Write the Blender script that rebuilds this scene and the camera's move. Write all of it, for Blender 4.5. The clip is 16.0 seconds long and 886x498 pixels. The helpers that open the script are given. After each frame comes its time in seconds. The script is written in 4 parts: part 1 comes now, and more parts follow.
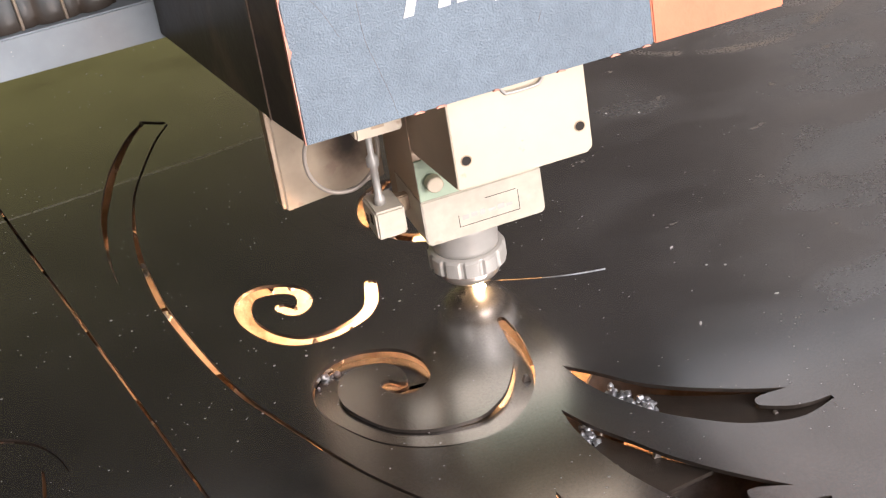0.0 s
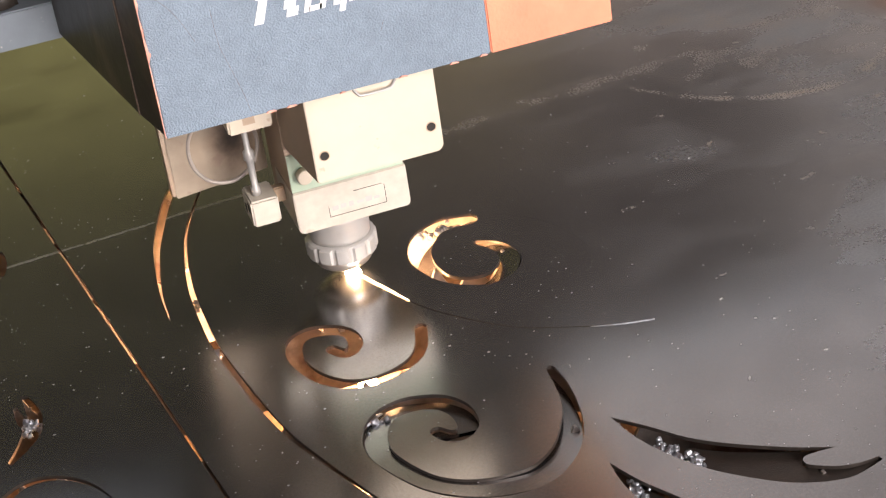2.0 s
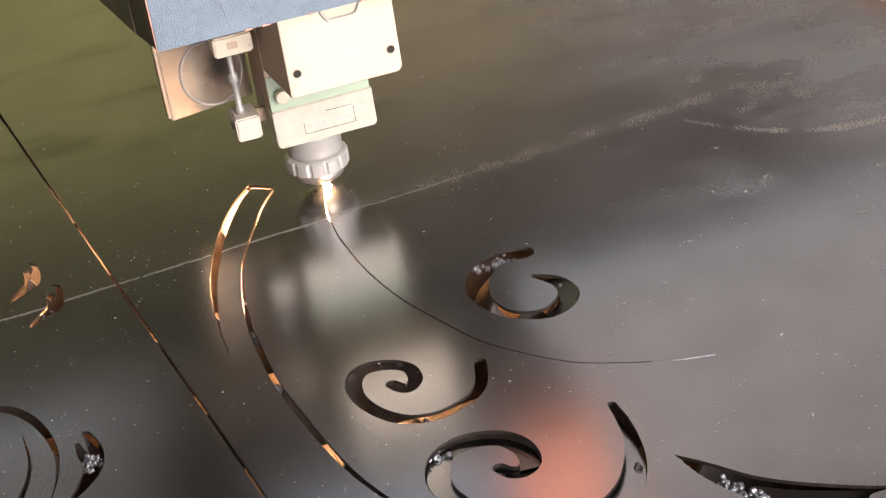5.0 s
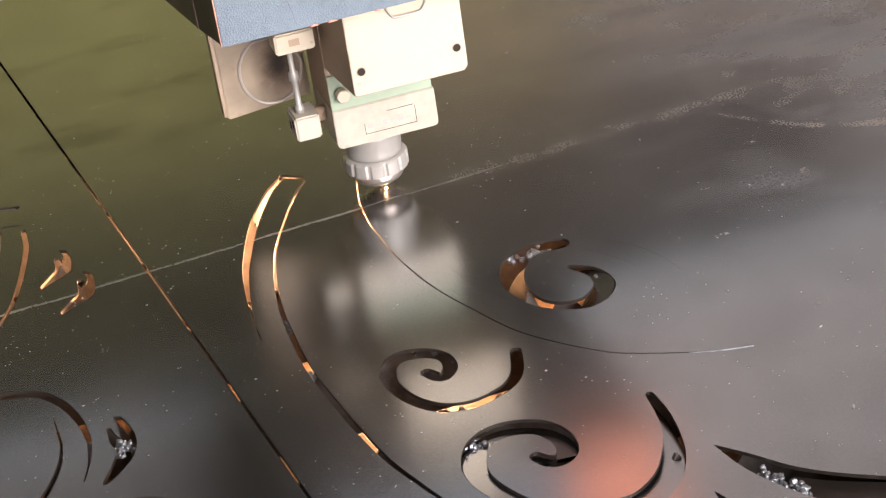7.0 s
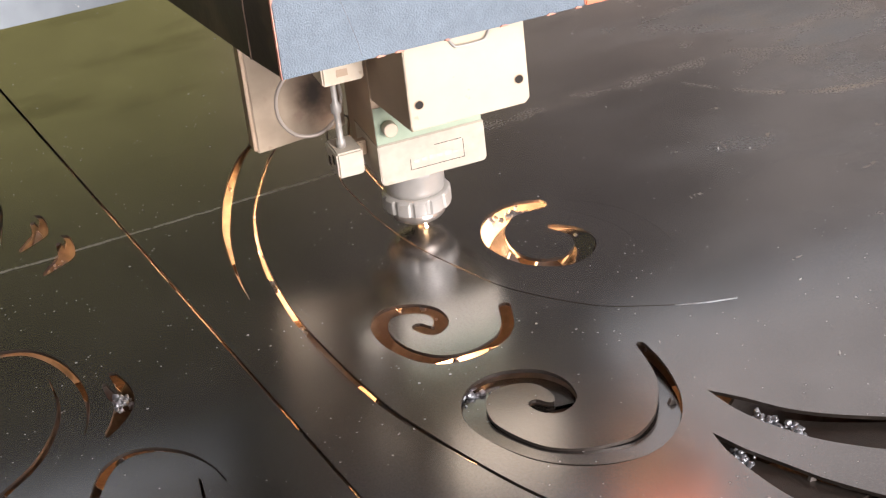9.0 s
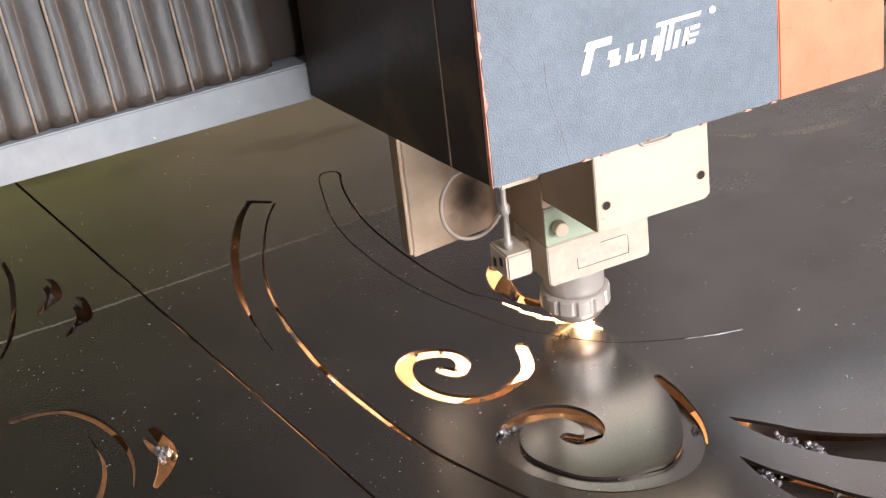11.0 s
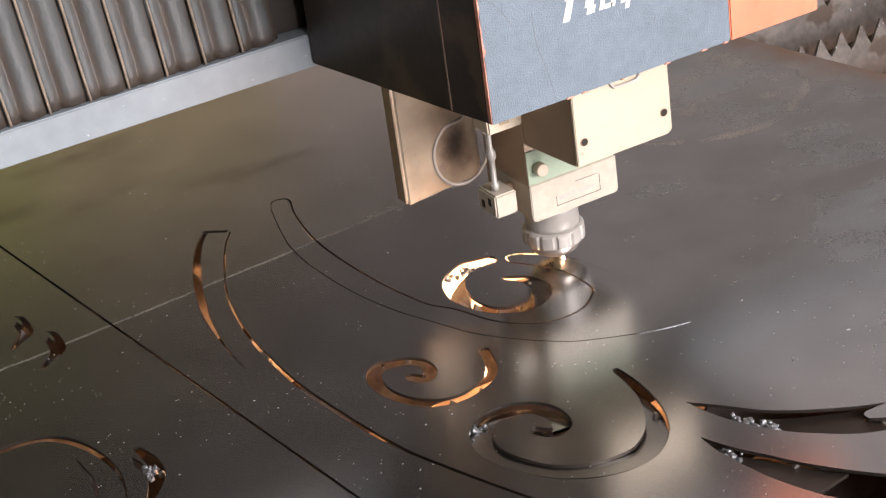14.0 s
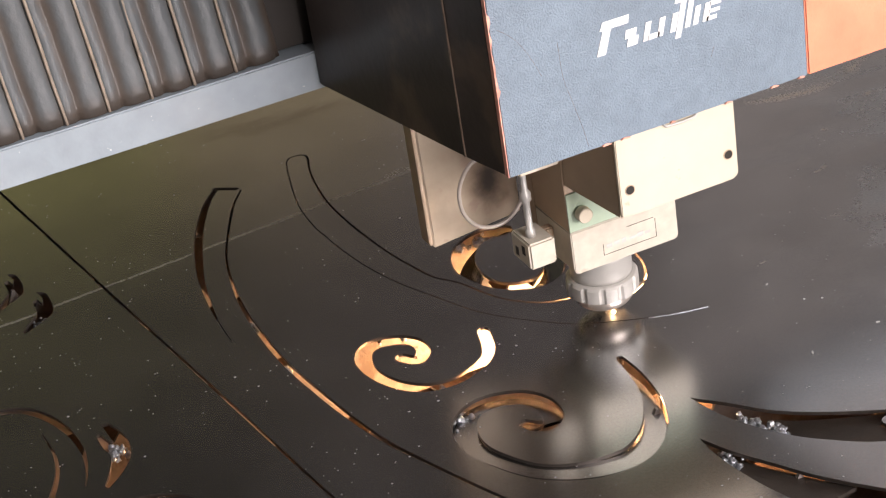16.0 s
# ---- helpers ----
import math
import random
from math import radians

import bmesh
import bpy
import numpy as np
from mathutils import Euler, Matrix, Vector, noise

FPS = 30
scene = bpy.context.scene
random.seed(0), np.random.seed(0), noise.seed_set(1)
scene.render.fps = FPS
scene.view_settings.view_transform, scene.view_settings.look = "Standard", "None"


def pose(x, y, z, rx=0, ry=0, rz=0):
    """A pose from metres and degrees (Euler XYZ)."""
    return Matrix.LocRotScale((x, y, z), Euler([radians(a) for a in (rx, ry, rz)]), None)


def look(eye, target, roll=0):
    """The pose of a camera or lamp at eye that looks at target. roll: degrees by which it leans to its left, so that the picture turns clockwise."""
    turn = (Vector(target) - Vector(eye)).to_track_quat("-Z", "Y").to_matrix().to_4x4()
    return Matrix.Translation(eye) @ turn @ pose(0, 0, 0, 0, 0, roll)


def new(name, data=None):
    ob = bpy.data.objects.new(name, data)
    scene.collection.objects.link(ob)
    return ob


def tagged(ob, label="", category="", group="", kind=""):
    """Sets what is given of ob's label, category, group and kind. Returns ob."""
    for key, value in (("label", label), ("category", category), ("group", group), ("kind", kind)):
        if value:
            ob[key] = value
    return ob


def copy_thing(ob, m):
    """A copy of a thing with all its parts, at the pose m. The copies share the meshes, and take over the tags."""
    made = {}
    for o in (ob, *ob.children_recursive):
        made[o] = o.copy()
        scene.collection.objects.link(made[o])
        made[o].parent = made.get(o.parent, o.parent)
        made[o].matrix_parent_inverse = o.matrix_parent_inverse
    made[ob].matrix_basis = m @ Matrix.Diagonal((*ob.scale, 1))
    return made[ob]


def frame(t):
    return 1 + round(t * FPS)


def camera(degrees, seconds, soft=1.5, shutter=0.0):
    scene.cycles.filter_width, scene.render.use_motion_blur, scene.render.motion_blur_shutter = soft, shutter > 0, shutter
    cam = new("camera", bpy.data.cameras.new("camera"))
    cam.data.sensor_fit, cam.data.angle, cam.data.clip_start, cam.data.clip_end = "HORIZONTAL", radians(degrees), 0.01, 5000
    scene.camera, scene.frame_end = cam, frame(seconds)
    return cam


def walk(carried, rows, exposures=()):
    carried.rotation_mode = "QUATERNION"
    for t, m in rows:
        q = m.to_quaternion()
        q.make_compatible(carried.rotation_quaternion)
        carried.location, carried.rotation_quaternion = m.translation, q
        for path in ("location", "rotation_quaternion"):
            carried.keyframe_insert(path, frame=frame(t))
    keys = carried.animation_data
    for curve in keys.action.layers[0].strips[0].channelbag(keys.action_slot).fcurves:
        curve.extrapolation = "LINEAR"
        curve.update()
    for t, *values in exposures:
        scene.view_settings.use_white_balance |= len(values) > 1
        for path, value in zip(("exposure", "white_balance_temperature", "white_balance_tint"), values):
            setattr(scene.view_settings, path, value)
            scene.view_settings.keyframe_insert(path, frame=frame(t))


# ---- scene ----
cam = camera(26.0, 16.0, soft=1.2, shutter=0.0)
PATH = [
    (0, (-0.1548, -0.9432, 0.5738), (0.1191, 0.0564, -0.0310), -9.56),
    (0.5, (-0.1668, -0.9486, 0.5858), (0.1082, 0.0511, -0.0183), -8.98),
    (1, (-0.1721, -0.9436, 0.5860), (0.0982, 0.0618, -0.0107), -8.47),
    (1.5, (-0.1708, -0.9371, 0.5885), (0.0937, 0.0707, -0.0068), -8.57),
    (2, (-0.1608, -0.9345, 0.6029), (0.0955, 0.0710, 0.0001), -8.74),
    (2.5, (-0.1566, -0.9354, 0.6095), (0.0926, 0.0721, 0.0072), -9.00),
    (3, (-0.1567, -0.9363, 0.6132), (0.0862, 0.0739, 0.0127), -9.23),
    (3.5, (-0.1620, -0.9369, 0.6166), (0.0779, 0.0732, 0.0149), -9.50),
    (3.7, (-0.1653, -0.9401, 0.6196), (0.0757, 0.0692, 0.0169), -9.29),
    (5.8, (-0.1820, -0.9169, 0.6024), (0.0611, 0.1031, 0.0189), -9.10),
    (6, (-0.1848, -0.9188, 0.5994), (0.0565, 0.1021, 0.0166), -9.00),
    (6.5, (-0.1935, -0.9170, 0.6037), (0.0470, 0.1035, 0.0200), -8.71),
    (7, (-0.1914, -0.9188, 0.6002), (0.0468, 0.1022, 0.0163), -8.71),
    (7.5, (-0.1904, -0.9191, 0.5974), (0.0471, 0.1005, 0.0109), -8.47),
    (8, (-0.1882, -0.9168, 0.5977), (0.0466, 0.1014, 0.0077), -8.55),
    (8.5, (-0.1961, -0.9237, 0.5949), (0.0444, 0.0940, 0.0063), -8.50),
    (9, (-0.2700, -0.9279, 0.5929), (0.0452, 0.0691, 0.0041), -6.76),
    (9.5, (-0.2562, -0.9265, 0.6049), (0.0704, 0.0736, 0.0275), -5.17),
    (9.7, (-0.2355, -0.9369, 0.6135), (0.0294, 0.0839, 0.0410), -5.79),
    (11.8, (-0.4361, -0.9431, 0.6346), (0.0333, 0.0053, 0.0686), -7.62),
    (12, (-0.4300, -0.9517, 0.6445), (0.0400, -0.0039, 0.0782), -7.75),
    (12.5, (-0.4309, -0.9654, 0.6538), (0.0387, -0.0157, 0.0904), -7.89),
    (13, (-0.4310, -0.9714, 0.6515), (0.0359, -0.0163, 0.0948), -8.06),
    (13.5, (-0.4443, -0.9759, 0.6472), (0.0240, -0.0191, 0.0947), -8.05),
    (14, (-0.4371, -0.9772, 0.6431), (0.0298, -0.0198, 0.0903), -8.24),
    (14.5, (-0.3911, -0.9799, 0.6304), (0.0604, -0.0192, 0.0706), -9.21),
    (15, (-0.3214, -0.9531, 0.6315), (0.0682, 0.0249, 0.0556), -11.08),
    (15.5, (-0.3022, -0.9338, 0.6173), (0.0622, 0.0477, 0.0309), -10.01),
    (16, (-0.3109, -0.9378, 0.6140), (0.0574, 0.0454, 0.0330), -9.32),
]
walk(cam, [(t, look(eye, target, roll)) for t, eye, target, roll in PATH],
     [(0, 0.05), (0.6, 0.1), (1.0, 0.3), (1.4, 0.03), (3.0, 0.1), (5.8, 0.16), (8.5, 0.16), (9.7, 0.13), (11.8, 0.0), (16.0, 0.0)])

# the nozzle's place over the sheet: seconds, x, y
HEAD = [
    (0, 0.1080, -0.0409),
    (0.5, 0.0836, -0.0149),
    (1, 0.0626, 0.0140),
    (1.5, 0.0490, 0.0463),
    (2, 0.0364, 0.0792),
    (2.5, 0.0283, 0.1108),
    (3, 0.0231, 0.1443),
    (3.5, 0.0211, 0.1732),
    (3.7, 0.0201, 0.1848),
    (4.3, 0.0222, 0.2220),
    (4.9, 0.0298, 0.2580),
    (5.5, 0.0405, 0.2960),
    (5.8, 0.0460, 0.3025),
    (6, 0.0568, 0.2967),
    (6.5, 0.0490, 0.2701),
    (7, 0.0434, 0.2380),
    (7.5, 0.0410, 0.2109),
    (8, 0.0415, 0.1799),
    (8.5, 0.0439, 0.1481),
    (9, 0.0480, 0.1145),
    (9.5, 0.0544, 0.0834),
    (9.7, 0.0583, 0.0699),
    (10.1, 0.0680, 0.0545),
    (10.5, 0.0790, 0.0235),
    (10.9, 0.0945, 0.0030),
    (11.2, 0.1120, -0.0065),
    (11.5, 0.1345, -0.0055),
    (11.8, 0.1526, 0.0091),
    (12, 0.1553, 0.0170),
    (12.5, 0.1528, 0.0486),
    (13, 0.1362, 0.0788),
    (13.2, 0.1318, 0.0870),
    (13.5, 0.1390, 0.0956),
    (14, 0.1629, 0.0692),
    (14.5, 0.1738, 0.0363),
    (15, 0.1734, 0.0033),
    (15.5, 0.1593, -0.0209),
    (16, 0.1285, -0.0325),
]

# ---- light ----
world = bpy.data.worlds.new("world")
scene.world = world
world.use_nodes = True
wn = world.node_tree
sky = wn.nodes.new("ShaderNodeTexSky")
sky.sky_type = "NISHITA"
sky.sun_disc = False
sky.sun_elevation, sky.sun_rotation = radians(38), radians(150)
wn.links.new(sky.outputs[0], wn.nodes["Background"].inputs[0])
wn.nodes["Background"].inputs[1].default_value = 0.08


def area_lamp(name, eye, target, sx, sy, watts, colour):
    lamp = bpy.data.lights.new(name, "AREA")
    lamp.shape, lamp.size, lamp.size_y, lamp.energy, lamp.color = "RECTANGLE", sx, sy, watts, colour
    ob = new(name, lamp)
    ob.matrix_world = look(eye, target)
    return ob


# daylight through the workshop's open gate behind the camera
area_lamp("gate_daylight", (1.6, -4.7, 1.9), (0.2, 0, 0.3), 3.2, 2.6, 610, (1.0, 0.892, 0.877))


# ---- materials ----
def mat(name, base, rough=0.5, metal=0.0, scale=60.0, var=0.12, bump=0.1, bump_scale=None, fine=0.0, spots=None):
    """A surface with coarse and fine variation of tone and gloss, and fine relief. spots: (colour, scale, threshold)."""
    m = bpy.data.materials.new(name)
    m.use_nodes = True
    nt = m.node_tree
    N, L = nt.nodes, nt.links
    b = N["Principled BSDF"]
    co = N.new("ShaderNodeTexCoord")
    n1 = N.new("ShaderNodeTexNoise")
    n1.inputs["Scale"].default_value, n1.inputs["Detail"].default_value = scale * 0.15, 4
    n2 = N.new("ShaderNodeTexNoise")
    n2.inputs["Scale"].default_value, n2.inputs["Detail"].default_value = scale, 5
    for n in (n1, n2):
        L.new(co.outputs["Object"], n.inputs["Vector"])
    add = N.new("ShaderNodeMath")
    add.operation = "ADD"
    L.new(n1.outputs["Fac"], add.inputs[0])
    L.new(n2.outputs["Fac"], add.inputs[1])
    ramp = N.new("ShaderNodeMapRange")
    ramp.inputs[1].default_value, ramp.inputs[2].default_value = 0.7, 1.3
    ramp.inputs[3].default_value, ramp.inputs[4].default_value = 1 - var, 1 + var
    L.new(add.outputs[0], ramp.inputs[0])
    mul = N.new("ShaderNodeMix")
    mul.data_type, mul.blend_type = "RGBA", "MULTIPLY"
    mul.inputs[0].default_value = 1
    mul.inputs[6].default_value = (*base, 1)
    L.new(ramp.outputs[0], mul.inputs[7])
    out = mul.outputs[2]
    if spots:
        n3 = N.new("ShaderNodeTexNoise")
        n3.inputs["Scale"].default_value, n3.inputs["Detail"].default_value = spots[1], 6
        L.new(co.outputs["Object"], n3.inputs["Vector"])
        step = N.new("ShaderNodeMapRange")
        step.inputs[1].default_value, step.inputs[2].default_value = spots[2], spots[2] + 0.06
        L.new(n3.outputs["Fac"], step.inputs[0])
        mx = N.new("ShaderNodeMix")
        mx.data_type = "RGBA"
        mx.inputs[7].default_value = (*spots[0], 1)
        L.new(step.outputs[0], mx.inputs[0])
        L.new(out, mx.inputs[6])
        out = mx.outputs[2]
    L.new(out, b.inputs["Base Color"])
    rr = N.new("ShaderNodeMapRange")
    rr.inputs[1].default_value, rr.inputs[2].default_value = 0.6, 1.4
    rr.inputs[3].default_value, rr.inputs[4].default_value = max(rough - 0.08, 0.02), min(rough + 0.08, 1)
    L.new(add.outputs[0], rr.inputs[0])
    L.new(rr.outputs[0], b.inputs["Roughness"])
    b.inputs["Metallic"].default_value = metal
    if bump:
        bn = N.new("ShaderNodeTexNoise")
        bn.inputs["Scale"].default_value, bn.inputs["Detail"].default_value = bump_scale or scale * 3, 3
        L.new(co.outputs["Object"], bn.inputs["Vector"])
        bp = N.new("ShaderNodeBump")
        bp.inputs["Strength"].default_value, bp.inputs["Distance"].default_value = bump, 0.001
        L.new(bn.outputs["Fac"], bp.inputs["Height"])
        L.new(bp.outputs[0], b.inputs["Normal"])
    return m


def glow(name, colour, strength):
    m = bpy.data.materials.new(name)
    m.use_nodes = True
    b = m.node_tree.nodes["Principled BSDF"]
    b.inputs["Base Color"].default_value = (0.02, 0.01, 0.005, 1)
    b.inputs["Emission Color"].default_value = (*colour, 1)
    b.inputs["Emission Strength"].default_value = strength
    return m




def sheet_steel():
    """Dark mill scale: blurred mirror, cloudy tone, dust specks, one long scratch and rubbed rust at the far side."""
    m = mat("dark_mill_scale_steel", (0.375, 0.378, 0.385), 0.25, 1.0, 18, 0.14, 0, 300)
    N, L = m.node_tree.nodes, m.node_tree.links
    b = N["Principled BSDF"]
    base = b.inputs["Base Color"].links[0].from_socket
    co = N.new("ShaderNodeTexCoord")

    def math_node(op, a, c=None):
        n = N.new("ShaderNodeMath")
        n.operation = op
        for i, v in enumerate((a, c)):
            if v is None:
                continue
            if isinstance(v, (int, float)):
                n.inputs[i].default_value = v
            else:
                L.new(v, n.inputs[i])
        return n.outputs[0]

    def step(v, lo, hi, a=0.0, c=1.0):
        n = N.new("ShaderNodeMapRange")
        n.inputs[1].default_value, n.inputs[2].default_value, n.inputs[3].default_value, n.inputs[4].default_value = lo, hi, a, c
        L.new(v, n.inputs[0])
        return n.outputs[0]

    def noise_node(scale, detail=4, stretch=None):
        n = N.new("ShaderNodeTexNoise")
        n.inputs["Scale"].default_value, n.inputs["Detail"].default_value = scale, detail
        src = co.outputs["Object"]
        if stretch:
            mp = N.new("ShaderNodeMapping")
            mp.inputs["Scale"].default_value, mp.inputs["Rotation"].default_value = stretch, (0, 0, -0.07)
            L.new(src, mp.inputs[0])
            src = mp.outputs[0]
        L.new(src, n.inputs["Vector"])
        return n.outputs["Fac"]

    # dust specks
    vo = N.new("ShaderNodeTexVoronoi")
    vo.inputs["Scale"].default_value = 110
    L.new(co.outputs["Object"], vo.inputs["Vector"])
    sep = N.new("ShaderNodeSeparateColor")
    L.new(vo.outputs["Color"], sep.inputs[0])
    size = step(sep.outputs[0], 0.66, 1.0, 0.0, 0.11)
    speck = step(math_node("SUBTRACT", size, vo.outputs["Distance"]), 0.0, 0.04)
    speck = math_node("MULTIPLY", speck, step(noise_node(6), 0.42, 0.62, 0.15, 1.0))
    # long scratch
    sp = N.new("ShaderNodeSeparateXYZ")
    L.new(co.outputs["Object"], sp.inputs[0])
    off = math_node("SUBTRACT", sp.outputs[1], math_node("ADD", math_node("MULTIPLY", sp.outputs[0], 0.07), 0.2125))
    off_line = off
    off = math_node("ADD", off, math_node("MULTIPLY", math_node("SUBTRACT", noise_node(30), 0.5), 0.006))
    scratch = step(math_node("ABSOLUTE", off), 0.0004, 0.0022, 1.0, 0.0)
    scratch = math_node("MULTIPLY", scratch, step(noise_node(300), 0.3, 0.6, 0.3, 1.0))
    scratch = math_node("MULTIPLY", scratch, step(noise_node(9), 0.35, 0.65, 0.16, 0.62))
    scratch = math_node("MULTIPLY", scratch, step(sp.outputs[0], 0.05, 0.26, 1.0, 0.0))
    # finer dust
    vf = N.new("ShaderNodeTexVoronoi")
    vf.inputs["Scale"].default_value = 330
    L.new(co.outputs["Object"], vf.inputs["Vector"])
    sf = N.new("ShaderNodeSeparateColor")
    L.new(vf.outputs["Color"], sf.inputs[0])
    fine = step(math_node("SUBTRACT", step(sf.outputs[1], 0.72, 1.0, 0.0, 0.24), vf.outputs["Distance"]), 0.0, 0.08, 0.0, 0.42)
    fine = math_node("MULTIPLY", fine, step(noise_node(11), 0.4, 0.62, 0.1, 1.0))
    speck = math_node("MAXIMUM", speck, fine)
    # speckled rust: a wide band that prolongs the scratch, and a curved rubbed line near the far edge
    grit = math_node("MULTIPLY", step(noise_node(700, 6), 0.42, 0.60, 0.05, 1.0), step(noise_node(45, 5), 0.38, 0.62, 0.12, 1.0))
    wide = step(math_node("ABSOLUTE", math_node("SUBTRACT", off, 0.004)), 0.0, 0.016, 1.0, 0.0)
    wide = math_node("MULTIPLY", wide, step(sp.outputs[0], 0.0, 0.14))
    wide = math_node("MULTIPLY", wide, step(sp.outputs[0], 0.30, 0.40, 1.0, 0.0))
    sx = math_node("SUBTRACT", sp.outputs[0], 0.395)
    bow = math_node("ADD", math_node("MULTIPLY", math_node("MULTIPLY", sx, sx), 6.0), 0.139)
    bow = math_node("SUBTRACT", sp.outputs[1], math_node("ADD", bow, math_node("MULTIPLY", math_node("SUBTRACT", noise_node(40), 0.5), 0.012)))
    arc = step(math_node("ABSOLUTE", bow), 0.0, 0.008, 1.0, 0.0)
    behind = math_node("MULTIPLY", step(bow, 0.0, 0.02), step(noise_node(25, 6), 0.45, 0.6, 0.0, 0.45))
    arc = math_node("MULTIPLY", math_node("MAXIMUM", arc, behind), step(math_node("ABSOLUTE", sx), 0.06, 0.13, 1.0, 0.0))
    rust = math_node("MULTIPLY", grit, math_node("MAXIMUM", math_node("MULTIPLY", wide, 0.4), arc))
    # pale rubs
    rub = math_node("MULTIPLY", step(noise_node(38, 3, (1.0, 1.8, 1.0)), 0.69, 0.74, 0.0, 0.5), step(sp.outputs[0], 0.1, 0.25))
    rust = math_node("MAXIMUM", rust, math_node("MULTIPLY", rub, step(noise_node(300), 0.42, 0.6)))
    dirt = math_node("MULTIPLY", step(noise_node(7, 6, (1.0, 2.2, 1.0)), 0.56, 0.74, 0.0, 0.5), step(sp.outputs[1], 0.22, 0.34))
    # rust along the sheet's cut edge, a pale veil of dust towards it
    inset = math_node("SUBTRACT", math_node("SUBTRACT", 0.56, math_node("MULTIPLY", sp.outputs[1], 0.2)), sp.outputs[0])
    inset = math_node("ADD", inset, math_node("MULTIPLY", math_node("SUBTRACT", noise_node(28, 6), 0.5), 0.045))
    edge_rust = step(inset, 0.0, 0.042, 0.85, 0.0)
    veil = math_node("MULTIPLY", step(noise_node(8, 6, (1.0, 1.9, 1.0)), 0.46, 0.66, 0.0, 0.42), step(sp.outputs[0], 0.16, 0.40))
    veil = math_node("MULTIPLY", veil, step(noise_node(420, 5), 0.35, 0.65, 0.55, 1.0))
    grain = step(noise_node(700, 6), 0.36, 0.64, 0.88, 1.1)
    gm = N.new("ShaderNodeMix")
    gm.data_type, gm.blend_type = "RGBA", "MULTIPLY"
    gm.inputs[0].default_value = 1
    L.new(base, gm.inputs[6])
    L.new(grain, gm.inputs[7])
    col = gm.outputs[2]
    for fac, colour in ((dirt, (0.06, 0.05, 0.035)), (edge_rust, (0.21, 0.115, 0.066)), (veil, (0.21, 0.27, 0.32)), (rust, (0.42, 0.35, 0.27)), (scratch, (0.5, 0.46, 0.4)), (speck, (0.45, 0.45, 0.46))):
        mx = N.new("ShaderNodeMix")
        mx.data_type = "RGBA"
        mx.inputs[7].default_value = (*colour, 1)
        L.new(fac, mx.inputs[0])
        L.new(col, mx.inputs[6])
        col = mx.outputs[2]
    L.new(col, b.inputs["Base Color"])
    # a slight crease along the scratch: the far side falls away
    fall = math_node("MULTIPLY", math_node("MAXIMUM", off_line, 0.0), -0.008)
    bp = N.new("ShaderNodeBump")
    bp.inputs["Strength"].default_value, bp.inputs["Distance"].default_value = 1.0, 1.0
    L.new(fall, bp.inputs["Height"])
    L.new(bp.outputs[0], b.inputs["Normal"])
    worn = math_node("MAXIMUM", math_node("MAXIMUM", speck, scratch), rust)
    worn = math_node("MAXIMUM", math_node("MAXIMUM", worn, 0.004), math_node("MAXIMUM", edge_rust, veil))
    rough = step(noise_node(5), 0.3, 0.7, 0.19, 0.24)
    L.new(math_node("SUBTRACT", 1.0, worn), b.inputs["Metallic"])
    L.new(math_node("ADD", rough, math_node("MULTIPLY", worn, 0.4)), b.inputs["Roughness"])
    return m


M_STEEL = sheet_steel()
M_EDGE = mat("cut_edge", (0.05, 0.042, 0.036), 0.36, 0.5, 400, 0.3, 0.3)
M_SLAT = mat("scorched_slat", (0.190, 0.174, 0.162), 0.45, 0.35, 120, 0.35, 0.5, 420, spots=((0.125, 0.100, 0.082), 24, 0.56))
M_TRAY = mat("slag_tray", (0.09, 0.062, 0.043), 0.5, 0.4, 300, 0.45, 0.5, 300, spots=((0.13, 0.08, 0.05), 260, 0.56))
M_BLUE = mat("blue_grey_textured_paint", (0.175, 0.228, 0.280), 0.42, 0.0, 200, 0.12, 0.8, 950)
M_ORANGE = mat("orange_paint", (0.8, 0.27, 0.155), 0.5, 0.0, 60, 0.12, 0.3, 420, spots=((0.5, 0.12, 0.06), 90, 0.66))
M_BLACK = mat("black_paint", (0.04, 0.031, 0.026), 0.4, 0.0, 60, 0.4, 0.2, spots=((0.085, 0.06, 0.042), 16, 0.56))
M_CREAM = mat("cream_anodised_plate", (0.54, 0.475, 0.365), 0.38, 0.15, 40, 0.1, 0.05, spots=((0.42, 0.34, 0.25), 110, 0.66))
M_DUSTY = mat("dusty_cream_paint", (0.52, 0.483, 0.405), 0.48, 0.1, 120, 0.14, 0.12, spots=((0.43, 0.39, 0.32), 75, 0.64))
M_TAN = mat("tan_side_metal", (0.40, 0.305, 0.215), 0.45, 0.3, 50, 0.12, 0.1)
M_GREY = mat("grey_anodised_aluminium", (0.44, 0.43, 0.405), 0.42, 0.25, 80, 0.1, 0.08)
M_RAW = mat("grey_reflector", (0.42, 0.41, 0.40), 0.5, 0.3, 80, 0.15, 0.05)
M_HOSE = mat("tan_grey_hose", (0.36, 0.32, 0.28), 0.45, 0.1, 80, 0.15, 0.05)
M_WHITE = mat("white_letter_paint", (0.85, 0.86, 0.86), 0.4, 0, 60, 0.05, 0.1)
M_GREEN = mat("green_label", (0.4, 0.5, 0.38), 0.5, 0, 60, 0.1, 0.05)
M_DARK = mat("dark_hole", (0.02, 0.016, 0.013), 0.6, 0.2, 60, 0.3, 0)
M_RAIL = mat("grey_blue_rail_paint", (0.255, 0.30, 0.335), 0.45, 0.0, 60, 0.12, 0.2, spots=((0.55, 0.56, 0.57), 330, 0.70))
